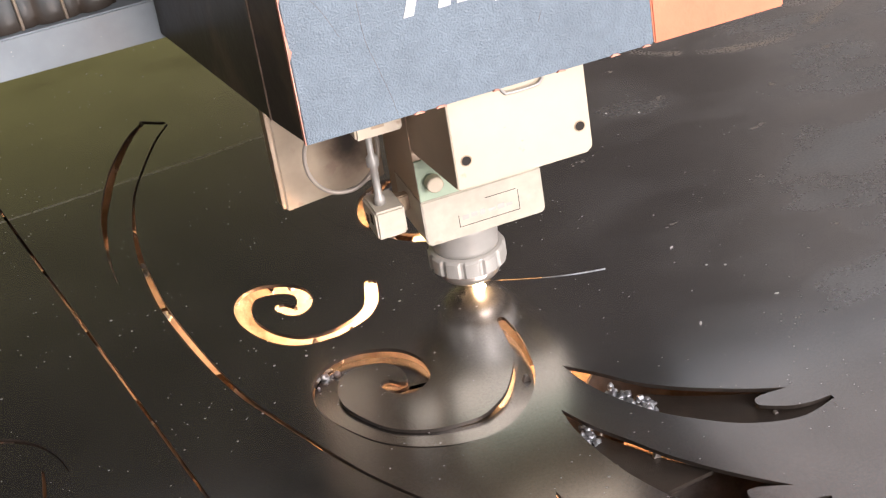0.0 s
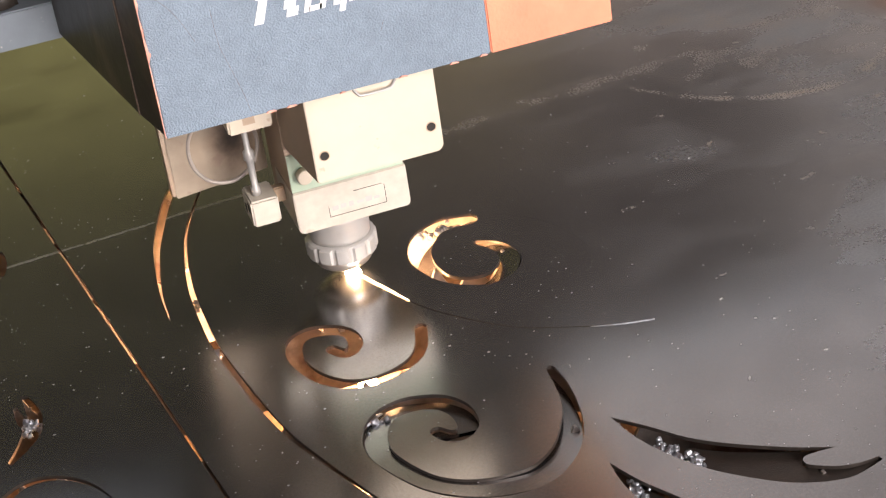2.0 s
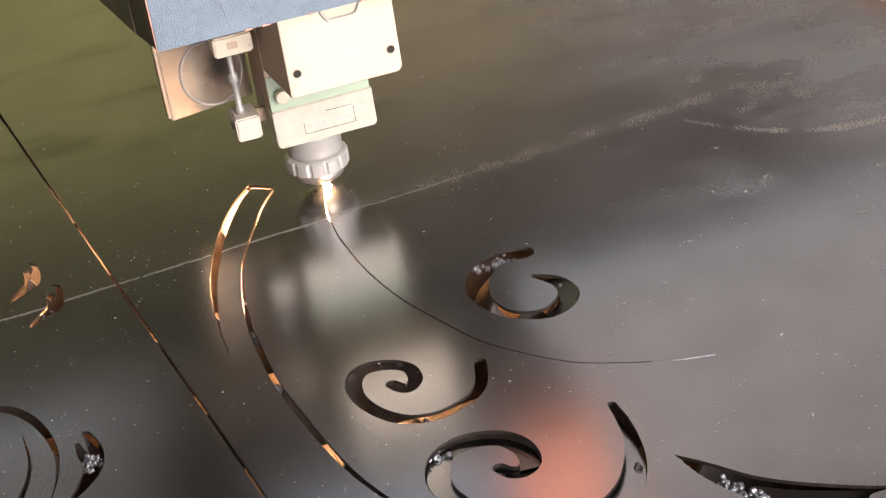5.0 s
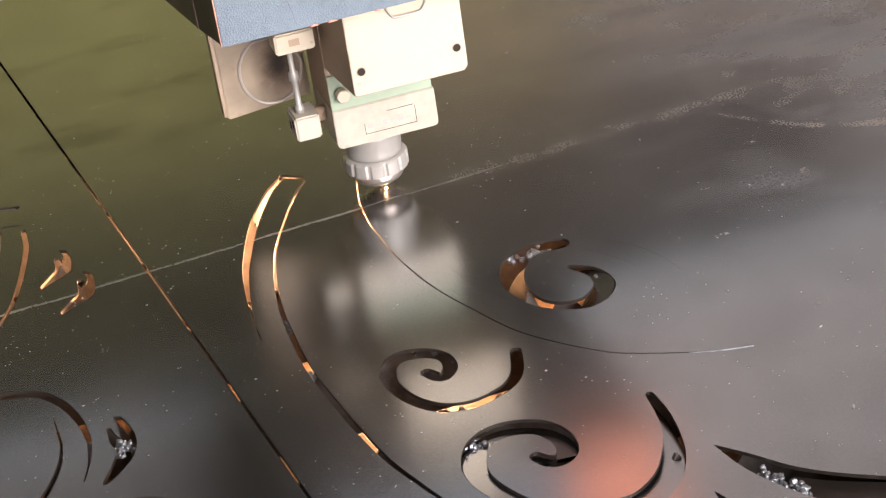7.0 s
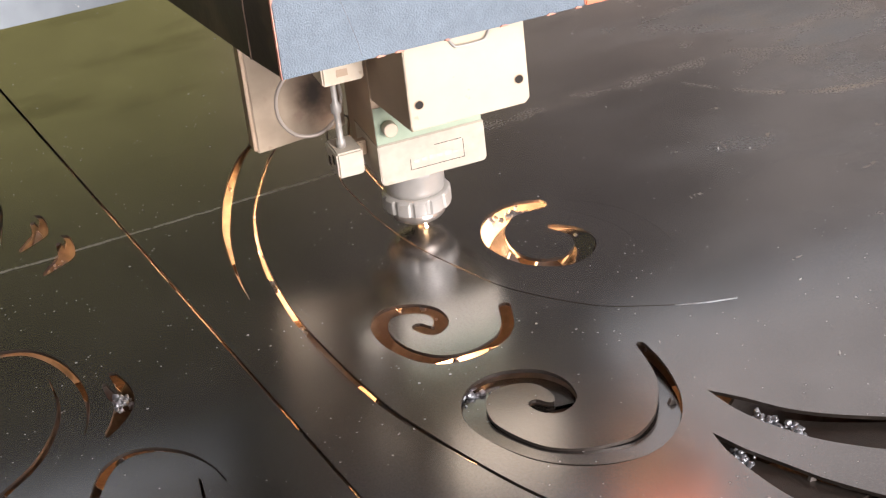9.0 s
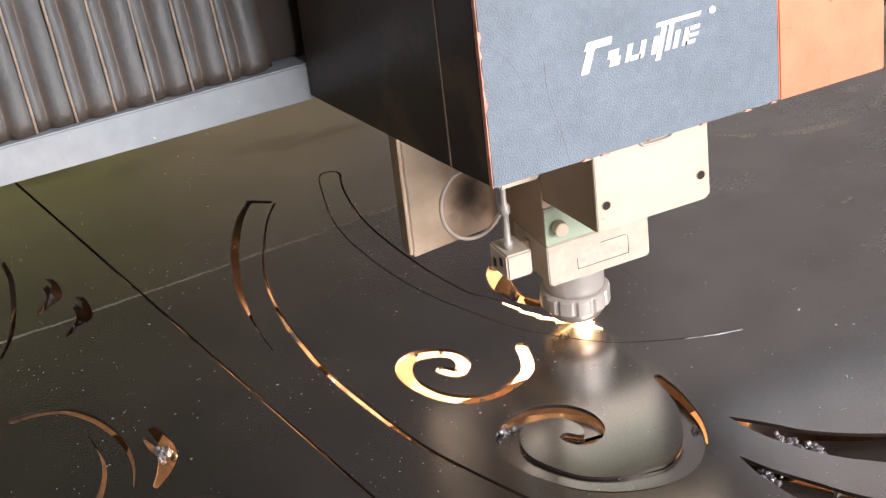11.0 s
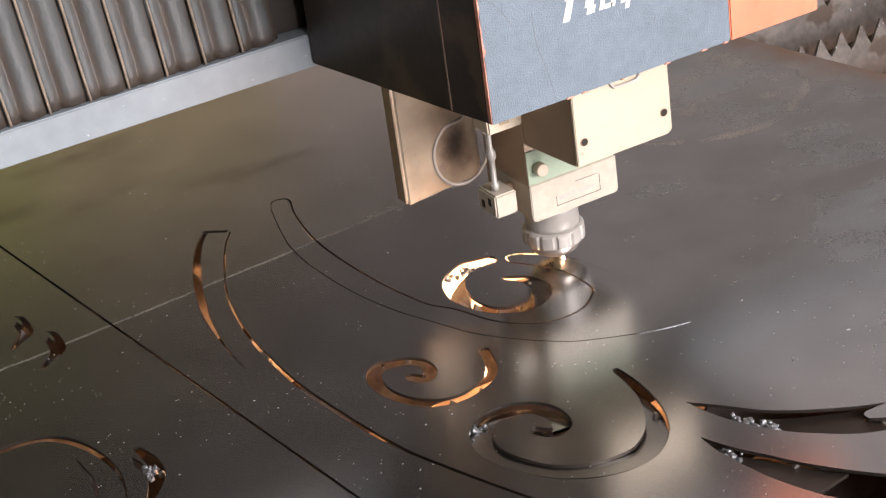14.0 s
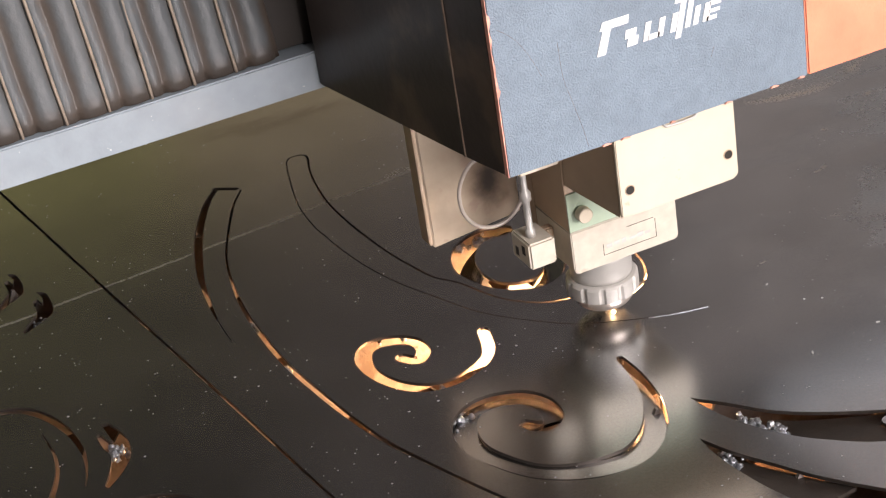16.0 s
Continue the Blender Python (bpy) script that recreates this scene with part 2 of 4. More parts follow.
M_BELLOWS = mat("grey_bellows_cloth", (0.080, 0.089, 0.094), 0.42, 0.0, 30, 0.3, 0.3, 260, spots=((0.1, 0.083, 0.07), 22, 0.66))


def folds_shaded_soiled(m):
    """Brown grime and painted shade in the folds and along the bellows cloth's foot."""
    N, L = m.node_tree.nodes, m.node_tree.links
    b = N["Principled BSDF"]
    col = b.inputs["Base Color"].links[0].from_socket
    co = N.new("ShaderNodeTexCoord")
    sp = N.new("ShaderNodeSeparateXYZ")
    L.new(co.outputs["Object"], sp.inputs[0])
    no = N.new("ShaderNodeTexNoise")
    no.inputs["Scale"].default_value, no.inputs["Detail"].default_value = 70, 4
    L.new(co.outputs["Object"], no.inputs["Vector"])

    def madd(a, k, c):
        n = N.new("ShaderNodeMath")
        n.operation = "MULTIPLY_ADD"
        L.new(a, n.inputs[0])
        n.inputs[1].default_value = k
        if isinstance(c, float):
            n.inputs[2].default_value = c
        else:
            L.new(c, n.inputs[2])
        return n.outputs[0]

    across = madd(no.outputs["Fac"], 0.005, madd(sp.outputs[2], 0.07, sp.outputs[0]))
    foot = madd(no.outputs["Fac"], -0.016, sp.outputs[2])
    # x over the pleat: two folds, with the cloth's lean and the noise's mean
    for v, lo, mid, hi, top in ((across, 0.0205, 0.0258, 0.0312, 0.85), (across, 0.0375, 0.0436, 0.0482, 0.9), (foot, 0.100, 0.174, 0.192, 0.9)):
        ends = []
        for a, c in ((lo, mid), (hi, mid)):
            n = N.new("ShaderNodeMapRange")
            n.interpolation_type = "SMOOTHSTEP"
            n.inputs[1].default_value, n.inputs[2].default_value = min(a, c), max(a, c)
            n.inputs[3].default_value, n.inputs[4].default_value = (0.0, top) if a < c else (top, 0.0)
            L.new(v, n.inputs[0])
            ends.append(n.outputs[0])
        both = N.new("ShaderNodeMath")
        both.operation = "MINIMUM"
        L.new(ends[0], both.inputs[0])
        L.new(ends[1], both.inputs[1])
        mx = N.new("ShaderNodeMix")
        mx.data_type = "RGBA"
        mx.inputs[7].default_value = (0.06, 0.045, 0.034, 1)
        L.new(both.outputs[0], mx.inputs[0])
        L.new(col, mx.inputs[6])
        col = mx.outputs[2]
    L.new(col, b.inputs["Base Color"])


folds_shaded_soiled(M_BELLOWS)


M_PALECOVER = mat("pale_grey_cover_paint", (0.23, 0.222, 0.218), 0.55, 0, 20, 0.15, 0.1)
M_PIPING = mat("pale_tan_piping", (0.26, 0.215, 0.17), 0.5, 0, 120, 0.4, 0.2)
M_FOLD = mat("fold_highlight_and_scratch", (0.12, 0.085, 0.06), 0.5, 0, 120, 0.4, 0.2)
M_CHIP = mat("chipped_edge", (0.75, 0.35, 0.26), 0.6, 0, 200, 0.4, 0.3)
M_WALL = mat("painted_plaster_wall", (0.4, 0.38, 0.36), 0.8, 0, 3, 0.2, 0.1)
# backdrop tones for the unseen back wall, set by its reflection in the sheet
M_LEAFY = mat("green_backdrop", (0.49, 0.49, 0.175), 0.7, 0, 4, 0.3, 0.1)
M_OLIVE = mat("olive_backdrop", (0.032, 0.029, 0.025), 0.7, 0, 4, 0.3, 0.1)
M_BROWN = mat("brown_backdrop", (0.58, 0.49, 0.28), 0.7, 0, 4, 0.35, 0.1)
M_PALE = mat("pale_brown_backdrop", (0.70, 0.61, 0.55), 0.7, 0, 3, 0.3, 0.1)
M_TAUPE = mat("grey_brown_backdrop", (0.09, 0.083, 0.079), 0.7, 0, 3, 0.3, 0.1)
M_UMBER = mat("dark_brown_backdrop", (0.12, 0.114, 0.112), 0.7, 0, 3, 0.3, 0.1)
M_SWARF = mat("bright_swarf", (0.48, 0.48, 0.47), 0.4, 0.2, 300, 0.15, 0.1)
M_SLAG = mat("silvery_slag", (0.34, 0.36, 0.39), 0.35, 0.8, 300, 0.4, 0.6, 900)
M_NOZZLE = mat("pale_nozzle_metal", (0.6, 0.55, 0.5), 0.3, 0.8, 80, 0.1, 0.05)
M_BRACKET = mat("tan_bracket", (0.41, 0.335, 0.25), 0.55, 0.12, 60, 0.18, 0.1, spots=((0.34, 0.26, 0.2), 70, 0.62))


def dark_patch_on(m, x, z, rx, rz):
    """A soft brown patch with a black heart on the bracket."""
    N, L = m.node_tree.nodes, m.node_tree.links
    b = N["Principled BSDF"]
    col = b.inputs["Base Color"].links[0].from_socket
    co = N.new("ShaderNodeTexCoord")
    n = N.new("ShaderNodeTexNoise")
    n.inputs["Scale"].default_value, n.inputs["Detail"].default_value = 90, 4
    L.new(co.outputs["Object"], n.inputs["Vector"])
    mp = N.new("ShaderNodeMapping")
    mp.inputs["Location"].default_value, mp.inputs["Scale"].default_value = (-x / rx, 0, -z / rz), (1 / rx, 0, 1 / rz)
    L.new(co.outputs["Object"], mp.inputs[0])
    le = N.new("ShaderNodeVectorMath")
    le.operation = "LENGTH"
    L.new(mp.outputs[0], le.inputs[0])
    wob = N.new("ShaderNodeMath")
    wob.operation = "MULTIPLY_ADD"
    L.new(n.outputs["Fac"], wob.inputs[0])
    wob.inputs[1].default_value = 0.9
    L.new(le.outputs["Value"], wob.inputs[2])
    for lo, hi, top, colour in ((0.9, 2.1, 0.75, (0.17, 0.11, 0.075)), (0.6, 1.5, 0.95, (0.02, 0.014, 0.01))):
        st = N.new("ShaderNodeMapRange")
        st.interpolation_type = "SMOOTHSTEP"
        st.inputs[1].default_value, st.inputs[2].default_value, st.inputs[3].default_value, st.inputs[4].default_value = lo, hi, top, 0.0
        L.new(wob.outputs[0], st.inputs[0])
        mx = N.new("ShaderNodeMix")
        mx.data_type = "RGBA"
        mx.inputs[7].default_value = (*colour, 1)
        L.new(st.outputs[0], mx.inputs[0])
        L.new(col, mx.inputs[6])
        col = mx.outputs[2]
    L.new(col, b.inputs["Base Color"])


dark_patch_on(M_BRACKET, -0.0490, 0.0900, 0.0135, 0.0230)
M_SPARK = glow("white_hot", (1.0, 0.64, 0.36), 380)
M_STREAK = glow("spark_orange", (1.0, 0.55, 0.22), 30)
M_JET = glow("molten_orange", (1.0, 0.50, 0.23), 2600)
M_PALEGREY = mat("pale_grey_backdrop", (0.66, 0.62, 0.58), 0.8, 0, 3, 0.25, 0.1)
M_MIDGREY = mat("mid_grey_backdrop", (0.54, 0.52, 0.505), 0.8, 0, 3, 0.25, 0.1)
M_CEILING = mat("dark_grey_ceiling", (0.13, 0.125, 0.125), 0.8, 0, 3, 0.3, 0.1)
M_FLOOR = mat("concrete", (0.22, 0.21, 0.19), 0.8, 0, 6, 0.2, 0.3)


# ---- helpers of this scene ----
def part(name, bm, material, parent=None, label="", smooth=False):
    me = bpy.data.meshes.new(name)
    bmesh.ops.recalc_face_normals(bm, faces=bm.faces)
    for f in bm.faces:
        f.smooth = smooth
    bm.to_mesh(me)
    bm.free()
    me.materials.append(material)
    ob = new(name, me)
    ob.parent = parent
    if label:
        ob["label"] = label
    return ob


def thing(name, label, category, group="", at=(0, 0, 0)):
    ob = new(name)
    ob.location = at
    ob.empty_display_size = 0.02
    return tagged(ob, label, category, group)


def bevel(bm, w, seg=2):
    if w:
        bmesh.ops.bevel(bm, geom=list(bm.edges), offset=w, segments=seg, affect="EDGES", clamp_overlap=True)
    return bm


def box(x0, x1, y0, y1, z0, z1, w=0.0, bm=None):
    b = bmesh.new()
    v = [b.verts.new((x, y, z)) for x in (x0, x1) for y in (y0, y1) for z in (z0, z1)]
    for q in ((0, 1, 3, 2), (4, 6, 7, 5), (0, 4, 5, 1), (2, 3, 7, 6), (0, 2, 6, 4), (1, 5, 7, 3)):
        b.faces.new([v[i] for i in q])
    bmesh.ops.recalc_face_normals(b, faces=b.faces)
    bevel(b, w)
    return join(bm, b)


def join(bm, b):
    if bm is None:
        return b
    me = bpy.data.meshes.new("tmp")
    b.to_mesh(me)
    b.free()
    bm.from_mesh(me)
    bpy.data.meshes.remove(me)
    return bm


def prism(pts, lo, hi, axis="y", w=0.0):
    """A polygon of (a, b) drawn across the axis and swept along it from lo to hi."""
    b = bmesh.new()

    def at(p, s):
        return {"x": (s, *p), "y": (p[0], s, p[1]), "z": (*p, s)}[axis]

    one = [b.verts.new(at(p, lo)) for p in pts]
    two = [b.verts.new(at(p, hi)) for p in pts]
    b.faces.new(one)
    b.faces.new(two[::-1])
    for i in range(len(pts)):
        j = (i + 1) % len(pts)
        b.faces.new((one[i], one[j], two[j], two[i]))
    bmesh.ops.recalc_face_normals(b, faces=b.faces)
    return bevel(b, w)


def lathe(profile, cx=0.0, cy=0.0, seg=40):
    """A turned solid: profile of (radius, z) from bottom to top."""
    b = bmesh.new()
    rings = []
    for r, z in profile:
        rings.append([b.verts.new((cx + r * math.cos(a), cy + r * math.sin(a), z)) for a in np.linspace(0, math.tau, seg, endpoint=False)])
    for p, q in zip(rings, rings[1:]):
        for i in range(seg):
            j = (i + 1) % seg
            b.faces.new((p[i], p[j], q[j], q[i]))
    b.faces.new(rings[0][::-1])
    b.faces.new(rings[-1])
    return b


def rod(p, q, r, seg=12):
    p, q = Vector(p), Vector(q)
    b = bmesh.new()
    m = Matrix.Translation((p + q) / 2) @ (q - p).to_track_quat("Z", "Y").to_matrix().to_4x4()
    bmesh.ops.create_cone(b, cap_ends=True, segments=seg, radius1=r, radius2=r, depth=(q - p).length, matrix=m)
    return b


def smooth_line(pts, n=10):
    """A smooth line of points through a few control points of any dimension."""
    p = np.array(pts, float)
    p = np.vstack([2 * p[0] - p[1], p, 2 * p[-1] - p[-2]])
    out = []
    for i in range(1, len(p) - 2):
        for t in np.linspace(0, 1, n, endpoint=False):
            a, b, c, d = p[i - 1], p[i], p[i + 1], p[i + 2]
            out.append(0.5 * (2 * b + (c - a) * t + (2 * a - 5 * b + 4 * c - d) * t * t + (3 * b - a - 3 * c + d) * t**3))
    out.append(p[-2])
    return np.array(out)


def tube(pts, r, seg=10, n=8):
    line = [Vector(v) for v in smooth_line(pts, n)]
    b = bmesh.new()
    rings = []
    up = Vector((0, 1, 0.1))
    for i, v in enumerate(line):
        d = (line[min(i + 1, len(line) - 1)] - line[max(i - 1, 0)]).normalized()
        s = d.cross(up).normalized()
        u = s.cross(d)
        rings.append([b.verts.new(v + r * (math.cos(a) * s + math.sin(a) * u)) for a in np.linspace(0, math.tau, seg, endpoint=False)])
    for p, q in zip(rings, rings[1:]):
        for i in range(seg):
            j = (i + 1) % seg
            b.faces.new((p[i], p[j], q[j], q[i]))
    b.faces.new(rings[0][::-1])
    b.faces.new(rings[-1])
    return b



# ---- the cutting table ----
# cut-outs: centre line and width of each band, on the sheet
SCROLL_SMALL = [(0.0551, -0.0069, 0.0075), (0.0495, -0.0256, 0.0078), (0.0421, -0.0367, 0.0078), (0.0312, -0.0432, 0.0078),
                (0.0173, -0.0468, 0.0083), (0.0040, -0.0446, 0.0088), (-0.0060, -0.0377, 0.0092), (-0.0147, -0.0247, 0.0085),
                (-0.0197, -0.0084, 0.0088), (-0.0193, 0.0067, 0.0102), (-0.0142, 0.0170, 0.0112), (-0.0060, 0.0207, 0.0119),
                (0.0033, 0.0187, 0.0112), (0.0110, 0.0139, 0.0098), (0.0159, 0.0062, 0.0086), (0.0155, -0.0048, 0.0090),
                (0.0097, -0.0118, 0.0092), (0.0052, -0.0093, 0.0090), (0.0016, -0.0031, 0.0080)]
SCROLL_LARGE = [(0.1064, -0.0854, 0.0050), (0.1059, -0.1033, 0.0072), (0.1032, -0.1222, 0.0088), (0.0969, -0.1411, 0.0126),
                (0.0861, -0.1589, 0.0152), (0.0689, -0.1721, 0.0174), (0.0505, -0.1735, 0.0180), (0.0327, -0.1682, 0.0158),
                (0.0173, -0.1572, 0.0136), (0.0072, -0.1427, 0.0126), (-0.0011, -0.1224, 0.0124), (-0.0028, -0.1070, 0.0136),
                (0.0016, -0.0917, 0.0140), (0.0106, -0.0820, 0.0144), (0.0219, -0.0790, 0.0150), (0.0337, -0.0816, 0.0142),
                (0.0428, -0.0880, 0.0138), (0.0482, -0.0997, 0.0134), (0.0477, -0.1130, 0.0122), (0.0409, -0.1195, 0.0112),
                (0.0345, -0.1170, 0.0100), (0.0305, -0.1105, 0.0080)]
SCROLL_OPEN = [(0.1213, 0.0988, 0.0139), (0.1086, 0.1009, 0.0158), (0.0973, 0.0977, 0.0158), (0.0884, 0.0896, 0.0168),
               (0.0820, 0.0774, 0.0152), (0.0795, 0.0650, 0.0136), (0.0805, 0.0526, 0.0106), (0.0850, 0.0387, 0.0085),
               (0.0947, 0.0282, 0.0085), (0.1089, 0.0231, 0.0125), (0.1207, 0.0276, 0.0144), (0.1284, 0.0380, 0.0137),
               (0.1286, 0.0513, 0.0108), (0.1235, 0.0610, 0.0085), (0.1165, 0.0682, 0.0040)]
LEAF_FORKED = [(0.1178, -0.1449), (0.1317, -0.1616), (0.1457, -0.1805), (0.1613, -0.1949), (0.1803, -0.2084), (0.1948, -0.2175),
               (0.2085, -0.2243), (0.1932, -0.2234), (0.1892, -0.2255), (0.1893, -0.2306), (0.2022, -0.2391), (0.2135, -0.2416),
               (0.2232, -0.2414), (0.2236, -0.2445), (0.2058, -0.2497), (0.1913, -0.2474), (0.1739, -0.2389), (0.1587, -0.2258),
               (0.1443, -0.2103), (0.1317, -0.1899), (0.1225, -0.1678)]
LEAF_LONG = [(0.1016, -0.1814), (0.1098, -0.2025), (0.1216, -0.2242), (0.1315, -0.2426), (0.1463, -0.2642), (0.1601, -0.2813),
             (0.1727, -0.2951), (0.1583, -0.2882), (0.1520, -0.2876), (0.1510, -0.2945), (0.1660, -0.3061), (0.1829, -0.3104),
             (0.1830, -0.3139), (0.1669, -0.3150), (0.1432, -0.3014), (0.1263, -0.2841), (0.1180, -0.2700), (0.1091, -0.2461),
             (0.1036, -0.2218), (0.1008, -0.1983)]
HOOK_C = [(-0.1765, 0.0425), (-0.1719, 0.0400), (-0.1678, 0.0238), (-0.1676, 0.0112), (-0.1711, -0.0022), (-0.1805, -0.0151),
          (-0.1906, -0.0244), (-0.1919, -0.0208), (-0.1860, -0.0093), (-0.1805, 0.0058), (-0.1822, 0.0159), (-0.1822, 0.0315),
          (-0.1798, 0.0321), (-0.1774, 0.0214), (-0.1756, 0.0204), (-0.1759, 0.0313)]
HOOK_B = [(-0.1690, 0.2286), (-0.1640, 0.2240), (-0.1632, 0.2085), (-0.1660, 0.1939), (-0.1729, 0.1874), (-0.1810, 0.1825),
          (-0.1890, 0.1776), (-0.1892, 0.1817), (-0.1802, 0.1939), (-0.1755, 0.2009), (-0.1740, 0.2173), (-0.1708, 0.2187),
          (-0.1693, 0.2104), (-0.1672, 0.2175)]
SLOTS = [
    # the bent leaf: its two long sides and its blunt end
    [(-0.0028, 0.2763, 0.0017), (-0.0168, 0.2540, 0.0020), (-0.0362, 0.2107, 0.0018), (-0.0467, 0.1822, 0.0018), (-0.0547, 0.1456, 0.0022),
     (-0.0590, 0.1128, 0.0030), (-0.0604, 0.0836, 0.0036), (-0.0600, 0.0373, 0.0040), (-0.0553, -0.0051, 0.0043), (-0.0490, -0.0457, 0.0040),
     (-0.0418, -0.0790, 0.0032), (-0.0331, -0.1050, 0.0026), (-0.0263, -0.1241, 0.0022), (-0.0160, -0.1517, 0.0022), (-0.0057, -0.1768, 0.0022),
     (0.0078, -0.2032, 0.0018), (0.0230, -0.2290, 0.0016)],
    [(-0.0190, 0.2880, 0.0040), (-0.0324, 0.2691, 0.0052), (-0.0510, 0.2294, 0.0062), (-0.0652, 0.1855, 0.0054), (-0.0719, 0.1562, 0.0036),
     (-0.0777, 0.1123, 0.0014), (-0.0788, 0.0800, 0.0005)],
    [(-0.0180, 0.2915, 0.0042), (-0.0050, 0.2808, 0.0042)],
    # the neighbouring figure
    [(-0.2450, 0.0970, 0.0075), (-0.2310, 0.0963, 0.0073), (-0.2150, 0.0893, 0.0067), (-0.2029, 0.0716, 0.0060), (-0.1956, 0.0481, 0.0047),
     (-0.1934, 0.0254, 0.0033), (-0.1958, 0.0041, 0.0017), (-0.2016, -0.0146, 0.0007)],
    [(-0.2094, 0.0546, 0.0007), (-0.2092, 0.0245, 0.0020), (-0.2156, -0.0006, 0.0033), (-0.2312, -0.0284, 0.0047), (-0.2534, -0.0496, 0.0053)],
    [(-0.2110, -0.0820, 0.0050), (-0.2061, -0.0699, 0.0060), (-0.1972, -0.0542, 0.0067), (-0.1844, -0.0460, 0.0060), (-0.1691, -0.0485, 0.0040),
     (-0.1546, -0.0608, 0.0023), (-0.1450, -0.0789, 0.0010), (-0.1415, -0.0952, 0.0007)],
    [(-0.1543, -0.0870, 0.0010), (-0.1546, -0.0927, 0.0017), (-0.1580, -0.1200, 0.0024)],
    [(-0.1995, 0.3095, 0.0033), (-0.2018, 0.2739, 0.0040), (-0.2189, 0.2054, 0.0033), (-0.2462, 0.1560, 0.0020)],
    [(-0.2158, 0.3140, 0.0033), (-0.2204, 0.2831, 0.0040), (-0.2305, 0.2359, 0.0027), (-0.2457, 0.1982, 0.0017)],
    [(-0.2162, 0.3230, 0.0017), (-0.2010, 0.3195, 0.0017)],
    [(-0.2152, 0.3530, 0.0050), (-0.2001, 0.3483, 0.0050)],
    [(-0.2285, 0.3930, 0.0013), (-0.2225, 0.3697, 0.0020), (-0.2182, 0.3400, 0.0020)],
    # the straight parting cut
    [(-0.2150, 0.8740, 0.0020), (-0.1496, 0.3700, 0.0021), (-0.0900, -0.0890, 0.0020), (-0.0500, -0.3970, 0.0018)],
]


def band(ctrl, n=6, round_ends=True):
    """The outline of a band that follows a smooth line with a changing width."""
    line = smooth_line(ctrl, n)
    d = np.gradient(line[:, :2], axis=0)
    d /= np.linalg.norm(d, axis=1)[:, None] + 1e-12
    side = np.stack([-d[:, 1], d[:, 0]], 1) * line[:, 2:] / 2
    a, b = line[:, :2] + side, line[:, :2] - side
    cap1, cap0 = [], []
    if round_ends:
        for k in (60, 20, -20, -60):
            c, s_ = math.cos(radians(k)), math.sin(radians(k))
            cap1.append(line[-1, :2] + d[-1] * line[-1, 2] / 2 * c + side[-1] * s_)
            cap0.append(line[0, :2] - d[0] * line[0, 2] / 2 * c - side[0] * s_)
    return [tuple(p) for p in [*a, *cap1, *b[::-1], *cap0]]


def closed(ctrl, n=4):
    """A smooth closed outline that keeps the sharp tips of its control points."""
    p = np.array(ctrl)
    out = []
    k = len(p)
    for i in range(k):
        a, b, c, d = p[i - 1], p[i], p[(i + 1) % k], p[(i + 2) % k]

        def bend(u, v, w):
            e, f = v - u, w - v
            return e @ f / (np.linalg.norm(e) * np.linalg.norm(f) + 1e-12)

        tb = (c - a) / 2 if bend(a, b, c) > 0.2 else (c - b) * 0.5
        tc = (d - b) / 2 if bend(b, c, d) > 0.2 else (c - b) * 0.5
        lim = np.linalg.norm(c - b)
        tb, tc = (v * min(1, lim / (np.linalg.norm(v) + 1e-12)) for v in (tb, tc))
        for t in np.linspace(0, 1, n, endpoint=False):
            h = (2 * t**3 - 3 * t**2 + 1, t**3 - 2 * t**2 + t, -2 * t**3 + 3 * t**2, t**3 - t**2)
            out.append(tuple(h[0] * b + h[1] * tb + h[2] * c + h[3] * tc))
    return out


def moved(outline, dx, dy, turn, about, scale=1.0):
    c, s_ = math.cos(radians(turn)) * scale, math.sin(radians(turn)) * scale
    ax, ay = about
    return [(ax + dx + c * (x - ax) - s_ * (y - ay), ay + dy + s_ * (x - ax) + c * (y - ay)) for x, y in outline]


# the kerf: the cut made before the clip, then the nozzle's own way
BEFORE = [(0.1773, -0.0692), (0.1580, -0.0640), (0.1380, -0.0555)]


def nozzle_way(step=0.05):
    rows = np.array(HEAD)
    fine = smooth_line(rows, 10)
    fine = fine[np.concatenate([[True], np.diff(fine[:, 0]) > 1e-6])]
    ts = np.arange(0, 16 + 1e-6, step)
    return np.stack([ts, np.interp(ts, fine[:, 0], fine[:, 1]), np.interp(ts, fine[:, 0], fine[:, 2])], 1)


KERF = 0.0016
way = [(-1, *p) for p in smooth_line(BEFORE, 4)] + [tuple(r) for r in nozzle_way()]
kept = [way[0]]
for r in way[1:]:
    if math.hypot(r[1] - kept[-1][1], r[2] - kept[-1][2]) > 0.0022:
        kept.append(r)
kerf = np.array(kept)
for _ in range(4):
    soft = np.clip(np.abs(kerf[1:-1, :1] - 13.2) / 0.4, 0, 1) * 0.25
    kerf[1:-1, 1:] = soft * kerf[:-2, 1:] + (1 - 2 * soft) * kerf[1:-1, 1:] + soft * kerf[2:, 1:]
kd = np.gradient(kerf[:, 1:], axis=0)
kd /= np.linalg.norm(kd, axis=1)[:, None]
kn = np.stack([-kd[:, 1], kd[:, 0]], 1) * np.where(kerf[:, :1] < 5.6, 0.0009, KERF) / 2
kerf_l, kerf_r = kerf[:, 1:] + kn, kerf[:, 1:] - kn

